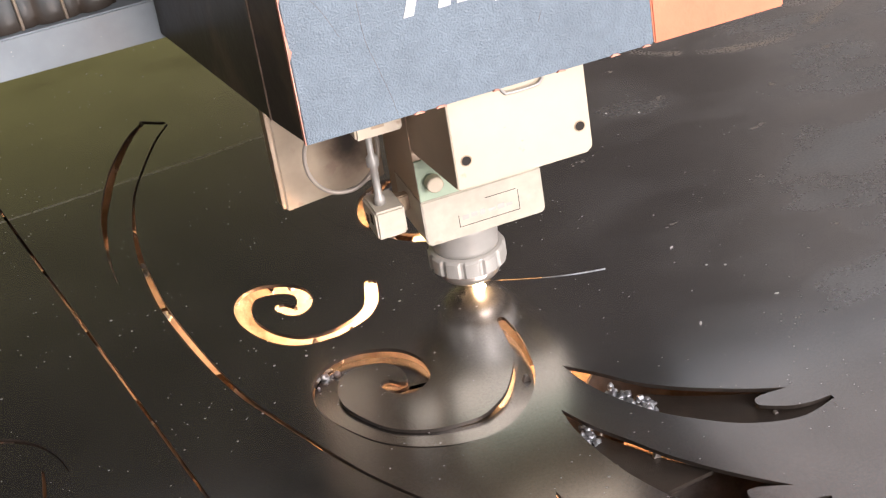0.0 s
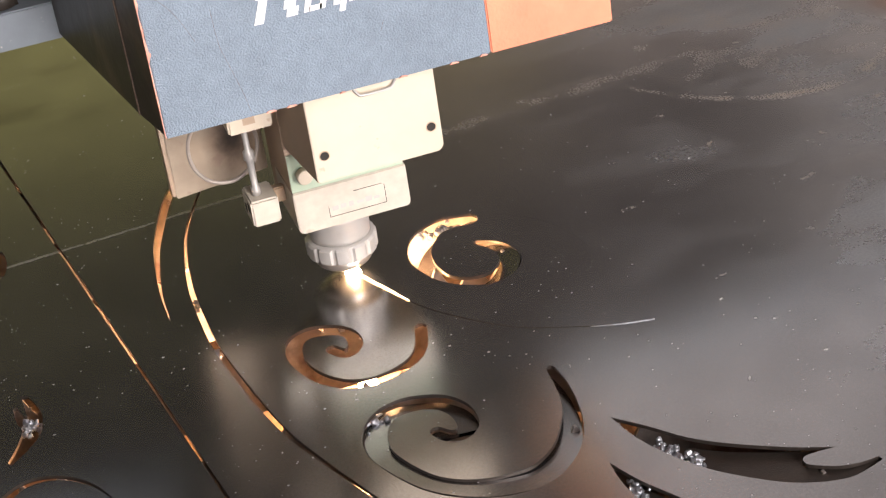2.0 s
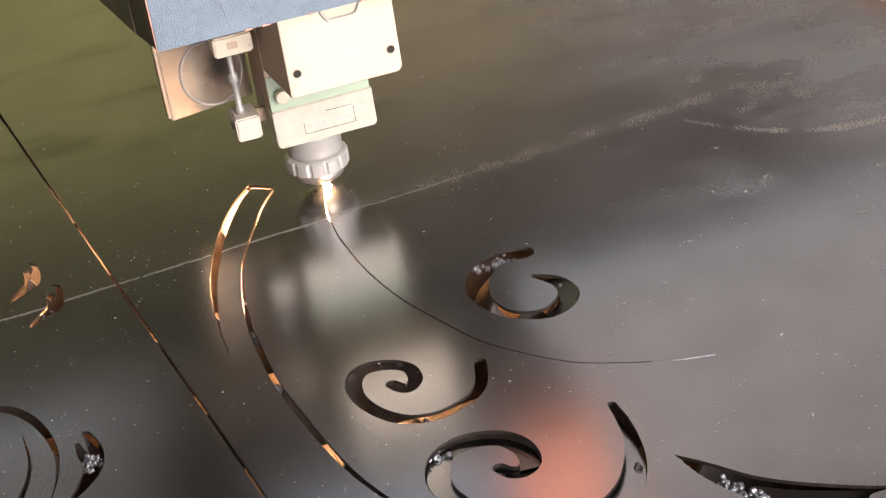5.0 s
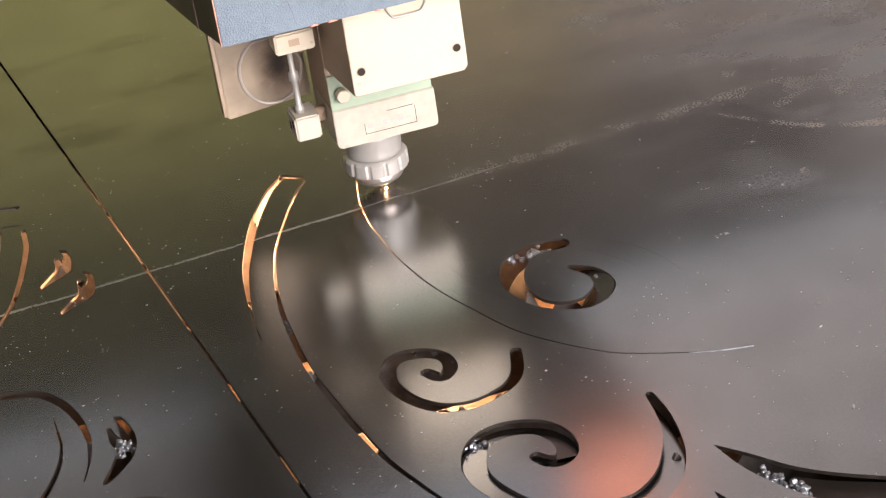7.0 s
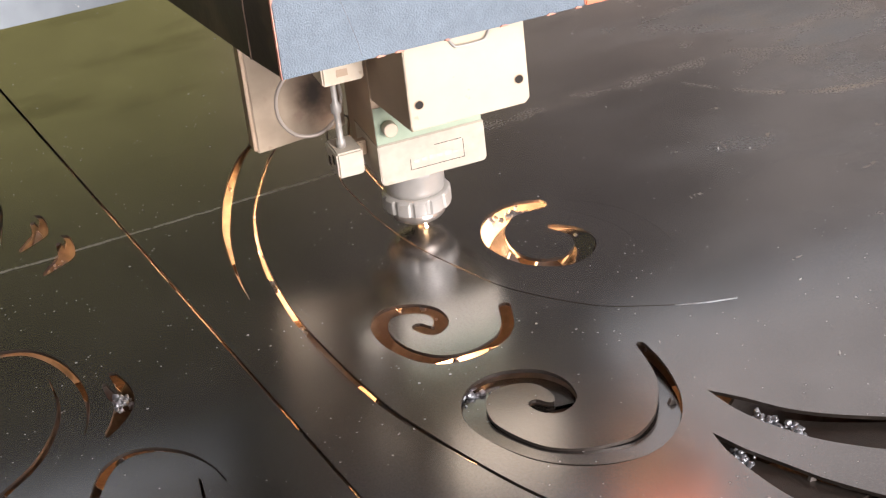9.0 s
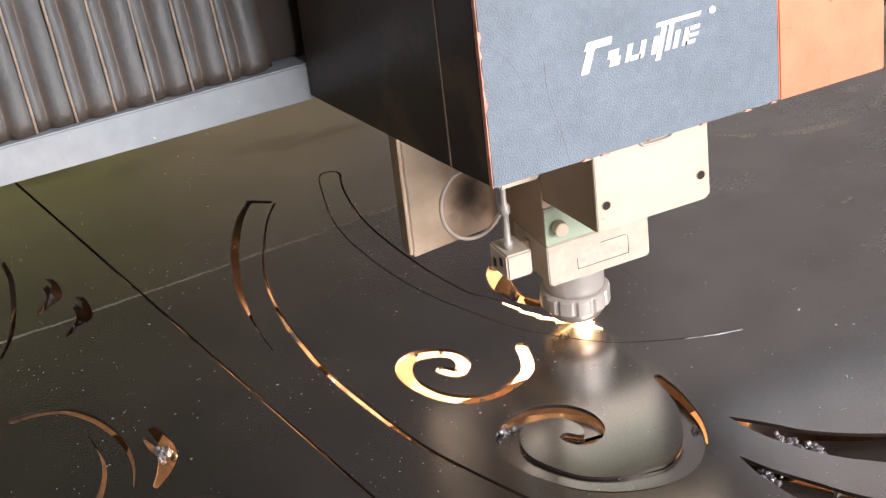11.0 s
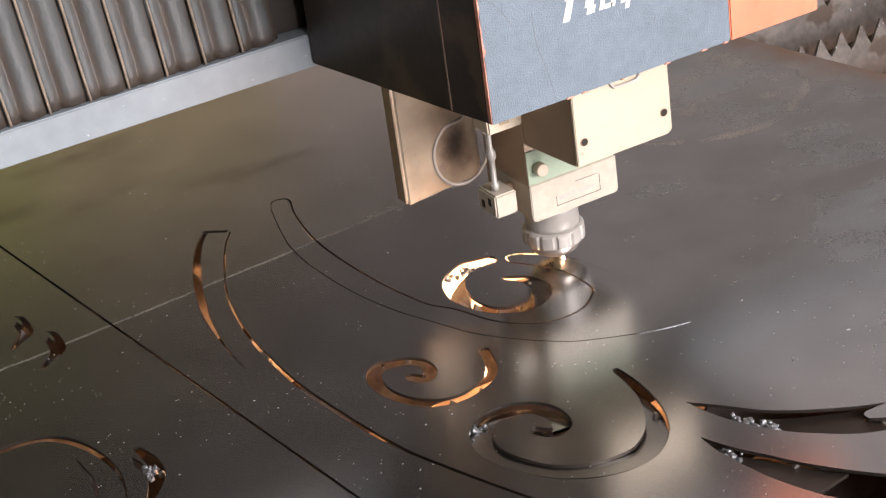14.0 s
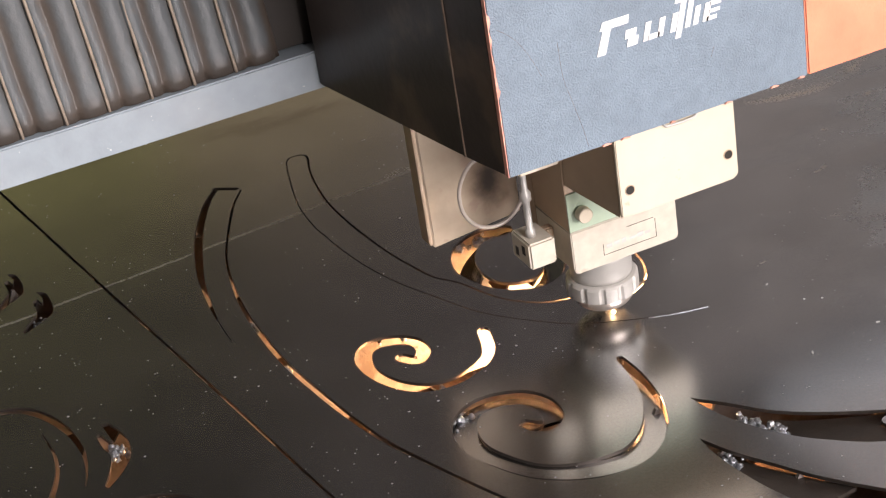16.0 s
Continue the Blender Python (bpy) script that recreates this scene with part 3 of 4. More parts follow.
holes = [band(SCROLL_SMALL), band(SCROLL_LARGE), band(SCROLL_OPEN), closed(LEAF_FORKED), closed(LEAF_LONG), closed(HOOK_C), closed(HOOK_B)]
holes.append(moved(closed(HOOK_B), -0.0111, 0.0385, 2, HOOK_B[0], 0.95))
holes.append(moved(closed(LEAF_LONG), -0.0287, -0.0600, -14, LEAF_LONG[0]))
holes += [band(c) for c in SLOTS]
holes.append([tuple(p) for p in kerf_l] + [tuple(p) for p in kerf_r[::-1]])


def plate_mesh(name, outer, inner, z, depth):
    """A flat plate with openings, from outlines."""
    cu = bpy.data.curves.new(name, "CURVE")
    cu.dimensions, cu.fill_mode, cu.extrude = "2D", "BOTH", depth / 2
    for loop in (outer, *inner):
        sp = cu.splines.new("POLY")
        sp.points.add(len(loop) - 1)
        sp.points.foreach_set("co", [v for p in loop for v in (p[0], p[1], 0, 1)])
        sp.use_cyclic_u = True
    ob = bpy.data.objects.new(name, cu)
    scene.collection.objects.link(ob)
    bpy.context.view_layer.update()
    me = bpy.data.meshes.new_from_object(ob.evaluated_get(bpy.context.evaluated_depsgraph_get()))
    bpy.data.objects.remove(ob)
    bpy.data.curves.remove(cu)
    me.name = name
    me.transform(Matrix.Translation((0, 0, z - depth / 2)))
    return me


THICK = 0.0022
sheet = thing("steel_sheet", "dark mill-scale steel sheet with scroll-shaped cut-outs, lying on slats", "metal sheet")
me = plate_mesh("plate", [(-1.1, -0.8), (0.72, -0.8), (0.28, 1.4), (-1.1, 1.4)], holes, 0.0, THICK)
me.materials.clear()
me.materials.append(M_STEEL)
me.materials.append(M_EDGE)
for p in me.polygons:
    p.use_smooth = False
    p.material_index = 1 if abs(p.normal.z) < 0.5 else 0
plate = new("plate", me)
plate.parent = sheet

# the metal that still fills the kerf: each piece drops out as the beam passes it
strips = []
i = 0
while i < len(kerf) - 1:
    if kerf[i, 0] < 0:
        i += 1
        continue
    j = min(i + 3, len(kerf) - 1)
    pts = [tuple(p) for p in kerf_l[i : j + 1]] + [tuple(p) for p in kerf_r[i : j + 1][::-1]]
    ob = part("uncut_strip", prism(pts, -THICK, -0.00005, "z"), M_STEEL, sheet)
    strips.append((float(kerf[j, 0]), ob))
    i = j

part("sunken_edge", prism([(-0.2140, 0.3505), (-0.2012, 0.3465), (-0.2007, 0.3488), (-0.2135, 0.3528)], -0.0022, -0.0004, "z"), M_SLAG, sheet, "bright edge of a sunken cut piece")

# cut pieces that stayed in their openings, tipped on the slats below
for outline, about, tip, lean, down, surface, words in (
        (band(SCROLL_LARGE), (0.05, -0.140), -2.8, 2.5, 0.0036, M_STEEL, "dark steel scroll piece, cut free and tipped on the slats"),
        (band(SCROLL_OPEN), (0.125, 0.0535), -3.0, -18.0, 0.0042, M_STEEL, "dark steel scroll piece, cut free and tipped on the slats"),
        # leaf pieces: the dark they reflect is put into their colour
        (closed(LEAF_FORKED[2:19]), (0.170, -0.225), -3.0, -2.0, 0.0048, M_EDGE, "leaf piece sunk below the sheet, its dark reflection painted black"),
        (closed(LEAF_LONG[1:5] + LEAF_LONG[16:]), (0.112, -0.225), -4.0, 3.0, 0.0048, M_EDGE, "leaf piece sunk below the sheet, its dark reflection painted black")):
    pts = moved(outline, 0.0006, 0.0020, 0.6, about, 0.985)
    me = plate_mesh("cut_piece", [(x - about[0], y - about[1]) for x, y in pts], [], 0.0, THICK)
    me.materials.clear()
    me.materials.append(surface)
    me.materials.append(M_EDGE)
    for p in me.polygons:
        p.use_smooth = False
        p.material_index = 1 if abs(p.normal.z) < 0.5 else 0
    piece = new("cut_piece", me)
    piece.matrix_world = pose(about[0], about[1], -down, tip, lean, 0)
    tagged(piece, words, "cut piece", "cut pieces in the sheet")

# slag crusts stuck under the edges of some cut-outs


def slag(cx, cy, spread, n, seed):
    r = random.Random(seed)
    b = None
    for k in range(n):
        c = bmesh.new()
        x, y, q = cx + r.gauss(0, spread[0]), cy + r.gauss(0, spread[1]), r.uniform(0.0007, 0.0021)
        bmesh.ops.create_icosphere(c, subdivisions=2, radius=q, matrix=Matrix.Translation((x, y, -0.0034 - r.uniform(0, 0.003))))
        for v in c.verts:
            v.co += 0.7 * q * noise.noise_vector(v.co * 600 + Vector((seed, k, 0)))
        b = join(b, c)
    return b


for k, (cx, cy, sx, sy, n) in enumerate(((0.1335, -0.1830, 0.004, 0.005, 26), (0.1415, -0.1960, 0.003, 0.003, 10), (0.1050, -0.2040, 0.003, 0.005, 20), (-0.1755, 0.0150, 0.003, 0.003, 18),
                                         (-0.1740, 0.1900, 0.003, 0.003, 14), (0.0040, -0.0800, 0.005, 0.003, 12), (0.0180, 0.0270, 0.004, 0.002, 8), (-0.0605, 0.0320, 0.001, 0.004, 7), (0.1010, 0.1010, 0.008, 0.003, 14), (-0.0590, 0.0950, 0.001, 0.006, 7))):
    part("slag_crust", slag(cx, cy, (sx, sy), int(n * 2.2), k), M_SLAG, sheet, "silvery slag crust", True)

line = smooth_line([(0.1773, -0.0692, 0.0002), (0.1580, -0.0640, 0.0001), (0.1400, -0.0567, -0.0002)], 8)
part("burr", tube([tuple(v) for v in line[::3]], 0.00045, 6, 3), M_SLAG, sheet, "bright burr along the first cut", True)

# bright slivers of swarf lying on the sheet


def swarf_sliver(size):
    pts = [(-0.5, 0.0), (-0.2, 0.16), (0.25, 0.12), (0.5, 0.02), (0.2, -0.14), (-0.25, -0.12)]
    return prism([(x * size, y * size) for x, y in pts], 0.0001, 0.0007, "z", 0.0001)


for x, y, size, turn in ((0.1976, -0.1489, 0.0042, 62), (0.2190, -0.0695, 0.0026, 20), (0.2574, 0.1065, 0.0016, -30), (0.2758, 0.0954, 0.0018, 10), (0.2213, 0.2055, 0.0022, 75), (0.2458, -0.1449, 0.0028, -15)):
    sliver = part("swarf_sliver", swarf_sliver(size), M_SWARF)
    sliver.matrix_world = pose(x, y, 0, 0, 0, turn)
    tagged(sliver, "tiny bright steel sliver lying on the sheet", "metal chip", "swarf on the sheet")

# toothed slats that carry the sheet
TOOTH = 0.0221
SLAT_FOOT, TRAY_TOP = -0.066, -0.099
TEETH = 90


def slat_outline():
    r = random.Random(11)
    pts = []
    for k in range(TEETH):
        x = -0.8 + k * TOOTH
        d = r.uniform(-0.0008, 0.0008)
        pts += [(x + d, -0.0222 + r.uniform(-0.0012, 0.0012)), (x + 0.0042, -0.0160), (x + 0.0094 + d, -0.0044),
                (x + 0.0104 + d, -0.0024), (x + 0.0118 + d, -0.0024), (x + 0.0130 + d, -0.0046), (x + 0.0182, -0.0165)]
    return pts + [(-0.8 + TEETH * TOOTH, -0.0222), (-0.8 + TEETH * TOOTH, SLAT_FOOT), (-0.8, SLAT_FOOT)]


def slat_spatter():
    """Beads of metal spatter on the flanks and in the notches of a slat's teeth."""
    r = random.Random(5)
    b = bmesh.new()
    for k in range(TEETH):
        for _ in range(r.choice((1, 2, 2, 3))):
            x = -0.8 + k * TOOTH + r.choice((0.0, 0.0, 0.0042, 0.0094, 0.0135, 0.0182)) + r.uniform(-0.0006, 0.0006)
            u = (x + 0.8) % TOOTH
            z_ = -0.0218 + 0.0165 * min(min(u, TOOTH - u) / 0.0105, 1.0)
            if r.random() < 0.15:
                z_ = -0.034
            q = r.uniform(0.0006, 0.0017)
            bmesh.ops.create_icosphere(b, subdivisions=1, radius=q, matrix=Matrix.Translation((x, -0.0012, z_)) @ Matrix.Diagonal((1, 0.7, r.uniform(0.8, 1.7), 1)))
    return b


slat_first = tagged(part("support_slat", prism(slat_outline(), -0.00125, 0.00125, "y"), M_SLAT), "toothed steel support slat, scorched and slag-crusted", "support slat", "slats of the cutting table")
tagged(part("spatter", slat_spatter(), M_SLAG, slat_first, "", True), "silvery beads of weld spatter", kind="stuff")
SLAT_SHIFT = {10: 0.0099, 11: 0.0189}
for k in range(20):
    m = pose(SLAT_SHIFT.get(k, 0.006 + 0.006 * math.sin(k * 4.1)), -0.7185 + 0.0965 * k, 0, 0, 0, 0.1 * math.sin(k))
    if k:
        copy_thing(slat_first, m)
    else:
        first_at = m
slat_first.matrix_world = first_at

tray = tagged(part("slag_tray", box(-0.85, 1.25, -0.75, 1.25, TRAY_TOP - 0.012, TRAY_TOP), M_TRAY), "slag-covered steel tray under the slats", "tray")

# ---- laser head ----
head = thing("laser_cutting_head", "laser cutting head with blue-grey and orange cover", "laser cutter")


def cover_shell():
    b = bmesh.new()
    low = [(-0.1052, -0.1192, 0.176), (-0.1120, -0.086, 0.1757), (-0.1335, 0.0675, 0.1700), (0.142, 0.0675, 0.1700), (0.142, -0.1192, 0.176)]
    one = [b.verts.new(p) for p in low]
    two = [b.verts.new((p[0], p[1], 0.46)) for p in low]
    b.faces.new(one)
    b.faces.new(two[::-1])
    for i in range(5):
        j = (i + 1) % 5
        b.faces.new((one[i], one[j], two[j], two[i]))
    bmesh.ops.recalc_face_normals(b, faces=b.faces)
    return bevel(b, 0.0015)


cover = part("cover", cover_shell(), M_BLACK, head, "black painted sheet-metal cover")
# unseen plate added under the cover to lighten its reflection in the sheet
plate_low = [(-0.1020, -0.1160, 0.1748), (-0.1300, 0.0640, 0.1690), (0.1390, 0.0640, 0.1690), (0.1390, -0.1160, 0.1748)]
b = bmesh.new()
under = [b.verts.new(p) for p in plate_low]
over = [b.verts.new((p[0], p[1], p[2] + 0.004)) for p in plate_low]
b.faces.new(under)
b.faces.new(over[::-1])
for i in range(4):
    b.faces.new((under[i], under[(i + 1) % 4], over[(i + 1) % 4], over[i]))
part("reflector_plate", b, M_RAW, cover, "unseen grey plate, added to brighten the reflection of the cover")
# thin brown rod: the highlight along the bend put into its colour
fold = part("fold", rod((-0.1122, -0.0862, 0.1772), (-0.1122, -0.0862, 0.46), 0.0006), M_FOLD, cover)
part("front_panel", box(-0.1052, 0.0724, -0.1222, -0.1194, 0.1765, 0.46, 0.0008), M_BLUE, cover, "blue-grey textured front panel")
part("end_panel", box(0.0726, 0.1425, -0.1224, -0.1194, 0.1765, 0.46, 0.0008), M_ORANGE, cover, "orange painted end panel")

# fine dark scratches in the front panel's paint
for line in ([(-0.0595, 0.1790), (-0.0615, 0.1900), (-0.0660, 0.2080), (-0.0690, 0.2200), (-0.0700, 0.2400)],
             [(-0.1010, 0.2560), (-0.0930, 0.2490), (-0.0860, 0.2380), (-0.0805, 0.2250)],
             [(0.0150, 0.2050), (0.0165, 0.2090), (0.0172, 0.2105)]):
    part("scratch", tube([(x, -0.1222, z_) for x, z_ in line], 0.00008, 5, 4), M_FOLD, cover)

# chipped paint along the cover's corner and lower edge
rng = random.Random(4)
inner, z = [], 0.1772
while z < 0.37:
    w = rng.choice((0.0004, 0.0006, 0.0008, 0.0012, 0.0020)) * rng.uniform(0.7, 1.2)
    inner += [(-0.1056 + w, z), (-0.1056 + w * rng.uniform(0.6, 1.1), z + rng.uniform(0.0008, 0.003))]
    z += rng.uniform(0.0035, 0.0085)
part("worn_edge", prism([(-0.1056, 0.1772), *inner, (-0.1056, inner[-1][1] + 0.001)], -0.1227, -0.1190, "y"), M_CHIP, cover, "worn pinkish paint edge")
for x in (-0.052, -0.041, -0.012, 0.021, 0.049, 0.066):
    w = rng.uniform(0.002, 0.006)
    part("paint_chip", prism([(x, 0.1763), (x + w, 0.1763), (x + w * 0.7, 0.1772), (x + w * 0.3, 0.1775)], -0.1226, -0.1195, "y"), M_CHIP, cover)

# the maker's mark as plain slanted shapes
mark = part("emblem", prism([(-0.0524, 0.2254), (-0.0475, 0.2254), (-0.0432, 0.2382), (-0.0335, 0.2382), (-0.0325, 0.2425), (-0.0475, 0.2425), (-0.0495, 0.2382), (-0.0478, 0.2382)], -0.1226, -0.1222, "y"), M_WHITE, cover, "white slanted emblem")
SLANT = 0.28
for x, zl, zh, w in ((-0.0375, 0.2300, 0.2345, 0.0062), (-0.0355, 0.2256, 0.2302, 0.0060), (-0.0262, 0.2256, 0.2352, 0.0032), (-0.0236, 0.2256, 0.2283, 0.0068), (-0.0180, 0.2256, 0.2352, 0.0032), (-0.0105, 0.2256, 0.2352, 0.0032),
                     (-0.0068, 0.2215, 0.2400, 0.0032), (-0.0020, 0.2256, 0.2400, 0.0030), (0.0028, 0.2256, 0.2352, 0.0030), (0.0085, 0.2256, 0.2352, 0.0034), (0.0112, 0.2331, 0.2354, 0.0066), (0.0112, 0.2294, 0.2312, 0.0066), (0.0105, 0.2256, 0.2277, 0.0062)):
    s0, s1 = (zl - 0.2254) * SLANT, (zh - 0.2254) * SLANT
    part("bar", prism([(x + s0, zl), (x + s0 + w, zl), (x + s1 + w, zh), (x + s1, zh)], -0.1226, -0.1222, "y"), M_WHITE, mark)
part("bar", prism([(-0.0065, 0.2400), (0.0205, 0.2400), (0.0217, 0.2424), (-0.0055, 0.2424)], -0.1226, -0.1222, "y"), M_WHITE, mark)
part("dot", prism([(0.0284 + 0.0021 * math.cos(a), 0.2412 + 0.0021 * math.sin(a)) for a in np.linspace(0, math.tau, 14, endpoint=False)], -0.1226, -0.1222, "y"), M_WHITE, mark)

mark.location.x = 0.0030

# body of the head
part("body", box(-0.0300, 0.038, 0.0202, 0.035, 0.0475, 0.19, 0.001), M_TAN, head, "tan-brown metal body")
block = part("upper_block", prism([(-0.0240, -0.0785), (0.0494, -0.0785), (0.0494, -0.0234), (-0.0301, -0.0234)], 0.1050, 0.19, "z", 0.0008), M_TAN, head)
plate_f = part("front_plate", prism([(-0.0246, 0.1080), (-0.0236, 0.1068), (0.047, 0.1068), (0.0502, 0.1095), (0.0502, 0.19), (-0.0246, 0.19)], -0.0817, -0.0785, "y", 0.0006), M_CREAM, head, "cream front plate")
for x, z_ in ((-0.0184, 0.1228), (0.0443, 0.1231)):
    ring = lathe([(0.0031, 0), (0.0031, 0.0004), (0.0024, 0.0004), (0.0024, 0.0)], seg=20)
    bmesh.ops.transform(ring, matrix=Matrix.Translation((x, -0.0816, z_)) @ Matrix.Rotation(radians(90), 4, "X"), verts=ring.verts)
    scr = part("screw", ring, M_TAN, plate_f, "socket screw", True)
    hole = bmesh.new()
    bmesh.ops.create_cone(hole, cap_ends=True, segments=20, radius1=0.0025, radius2=0.0025, depth=0.0006, matrix=Matrix.Translation((x, -0.0818, z_)) @ Matrix.Rotation(radians(90), 4, "X"))
    part("socket", hole, M_DARK, scr)
# spring clip at the plate's top
part("clip", tube([(0.003, -0.0822, 0.1600), (0.006, -0.0826, 0.1545), (0.009, -0.0828, 0.1532), (0.022, -0.0828, 0.1532), (0.026, -0.0826, 0.1548), (0.029, -0.0822, 0.1605)], 0.0009), M_GREY, plate_f, "bent wire clip", True)

lower = part("lower_block", prism([(-0.0305, 0.0490), (-0.0285, 0.0462), (0.0380, 0.0462), (0.0398, 0.0480), (0.0398, 0.0738), (0.0385, 0.0742), (-0.0305, 0.0742)], -0.0247, 0.02, "y", 0.0009), M_DUSTY, head, "cream lower block")
part("green_plate", prism([(-0.0302, 0.0745), (0.0385, 0.0745), (0.0385, 0.0992), (-0.0302, 0.0992)], -0.0240, -0.0232, "y"), M_GREEN, lower, "pale green plate")
part("backing_block", box(-0.0305, 0.0385, -0.0232, 0.02, 0.0745, 0.19, 0.0004), M_TAN, head)
knob = lathe([(0.0032, 0), (0.0032, 0.002), (0.0047, 0.002), (0.0047, 0.0066), (0.0042, 0.0071), (0.0, 0.0072)], seg=24)
bmesh.ops.transform(knob, matrix=Matrix.Translation((-0.0222, -0.024, 0.0860)) @ Matrix.Rotation(radians(90), 4, "X"), verts=knob.verts)
part("thumb_screw", knob, M_CREAM, lower, "round metal thumb screw")
for p, q in (((-0.0105, 0.0528), (0.0250, 0.0528)), ((0.0250, 0.0528), (0.0250, 0.0650)), ((-0.0105, 0.0528), (-0.0105, 0.0600)), ((0.0060, 0.0660), (0.0238, 0.0660))):
    x0, x1, z0, z1 = min(p[0], q[0]) - 0.00016, max(p[0], q[0]) + 0.00016, min(p[1], q[1]) - 0.00016, max(p[1], q[1]) + 0.00016
    part("groove_line", box(x0, x1, -0.02485, -0.0246, z0, z1), M_DARK, lower)
for k in range(6):
    x = -0.0085 + 0.0052 * k
    part("label_bar", box(x, x + rng.uniform(0.0025, 0.0042), -0.0248, -0.0246, 0.0566 + 0.0004 * (k % 2), 0.0588 + rng.uniform(0, 0.0012)), M_GREY, lower)

# nozzle
NX = -0.0018
neck = part("neck", lathe([(0.0186, 0.0268), (0.0190, 0.0305), (0.0192, 0.0400), (0.0205, 0.0425), (0.0205, 0.048)], NX, 0.0), M_GREY, head, "grey cylindrical neck", True)


def knurled_ring():
    b = bmesh.new()
    n = 96
    loops = []
    for z_, r in ((0.0158, 0.0206), (0.0168, 0.0222), (0.0254, 0.0222), (0.0268, 0.0209), (0.0274, 0.0192)):
        loop = []
        for i in range(n):
            a = math.tau * i / n
            dent = 0.0012 if (i % 8) in (0, 1) and r > 0.0215 else 0.0
            loop.append(b.verts.new((NX + (r - dent) * math.cos(a), (r - dent) * math.sin(a), z_)))
        loops.append(loop)
    for p, q in zip(loops, loops[1:]):
        for i in range(n):
            j = (i + 1) % n
            b.faces.new((p[i], p[j], q[j], q[i]))
    b.faces.new(loops[0][::-1])
    b.faces.new(loops[-1])
    return b


part("locking_ring", knurled_ring(), M_GREY, head, "grey knurled locking ring")
part("nozzle", lathe([(0.0020, 0.0016), (0.0045, 0.0022), (0.0120, 0.0060), (0.0162, 0.0088), (0.0172, 0.0100), (0.0172, 0.0162)], NX, 0.0), M_NOZZLE, head, "pale nozzle tip", True)

# sensor box beside the nozzle, with its plug, cable loop and bracket
sensor = part("sensor_box", box(-0.0555, -0.0385, -0.02, 0.004, 0.0565, 0.0735, 0.0012), M_DUSTY, head, "small cream sensor box")
for y_, z_ in ((-0.012, 0.0668), (-0.003, 0.0628)):
    part("bolt_hole", box(-0.0558, -0.0554, y_ - 0.0018, y_ + 0.0018, z_ - 0.0028, z_ + 0.0028), M_DARK, sensor)
part("mounting_arm", box(-0.0390, -0.0306, -0.003, 0.003, 0.0600, 0.0700, 0.0008), M_TAN, head)
plug = part("plug", lathe([(0.0030, 0.0735), (0.0030, 0.0780), (0.0021, 0.0786), (0.0021, 0.0960), (0.0034, 0.0972), (0.0034, 0.1020), (0.0018, 0.1040), (0.0018, 0.1240)], -0.0490, -0.010, 16), M_GREY, head, "thin grey plug", True)
part("cable_block", box(-0.0610, -0.0350, -0.0330, -0.012, 0.1250, 0.1390, 0.0012), M_CREAM, head, "cream terminal block")
part("block_label", box(-0.0520, -0.0450, -0.0334, -0.0328, 0.1300, 0.1345), M_TAN, head)
loop = [(-0.0520, 0.010, 0.128)] + [(-0.0600 + 0.0210 * math.cos(radians(a)), 0.012, 0.0985 + 0.0240 * math.sin(radians(a))) for a in (40, 0, -40, -80, -120, -160, 160, 120, 80)] + [(-0.053, 0.012, 0.131)]
part("cable_loop", tube(loop, 0.0012), M_HOSE, head, "looped thin grey hose", True)
brk = part("bracket", prism([(-0.0900, 0.0572), (-0.0310, 0.0619), (-0.0310, 0.19), (-0.0900, 0.19)], 0.0410, 0.0450, "y", 0.0006), M_BRACKET, head, "bent bracket, dark brown in the middle")
part("bracket_flange", box(-0.0925, -0.0901, 0.0415, 0.0540, 0.0590, 0.19, 0.0005), M_TAN, brk)
# the beam's fire: a hot spot on the sheet, a few sparks, and the jet below
SX, SY = NX + 0.0025, -0.0055
spark = part("spark", lathe([(0.0022, -0.0045), (0.0050, -0.0014), (0.0055, 0.0004), (0.0046, 0.0022), (0.0027, 0.0042), (0.0012, 0.0062), (0.0004, 0.0072)], SX, SY, 18), M_SPARK, head, "white-hot cutting spark", True)
for a, le, up, r in ((-62, 0.011, 0.03, 0.0012), (-84, 0.007, 0.05, 0.0008), (-25, 0.004, 0.1, 0.0005), (200, 0.003, 0.15, 0.0005)):
    d = Vector((math.cos(radians(a)), math.sin(radians(a)), up)).normalized()
    b = bmesh.new()
    bmesh.ops.create_cone(b, cap_ends=True, segments=6, radius1=r, radius2=0.00008, depth=le, matrix=Matrix.Translation(Vector((SX, SY, 0.0008)) + d * (le / 2 + 0.002)) @ d.to_track_quat("Z", "Y").to_matrix().to_4x4())
    part("spark_streak", b, M_STREAK, spark)
hot = []
for k, (w0, w1) in enumerate(((0.0011, 0.0009), (0.0009, 0.0007), (0.0007, 0.0004), (0.0004, 0.0001))):
    ob = part("hot_kerf", prism([(-0.0152, w1), (0.0, w0), (0.0, -w0), (-0.0152, -w1)], 0.0, 0.0004, "z"), M_STREAK, head, "glowing edge of the fresh cut")
    hot.append((0.21 * k, ob))
jet = part("molten_jet", lathe([(0.0075, -0.0985), (0.0070, -0.0890), (0.0030, -0.071), (0.0011, -0.04), (0.0005, -0.004)], NX, 0.0, 10), M_JET, head, "orange molten jet below the sheet")

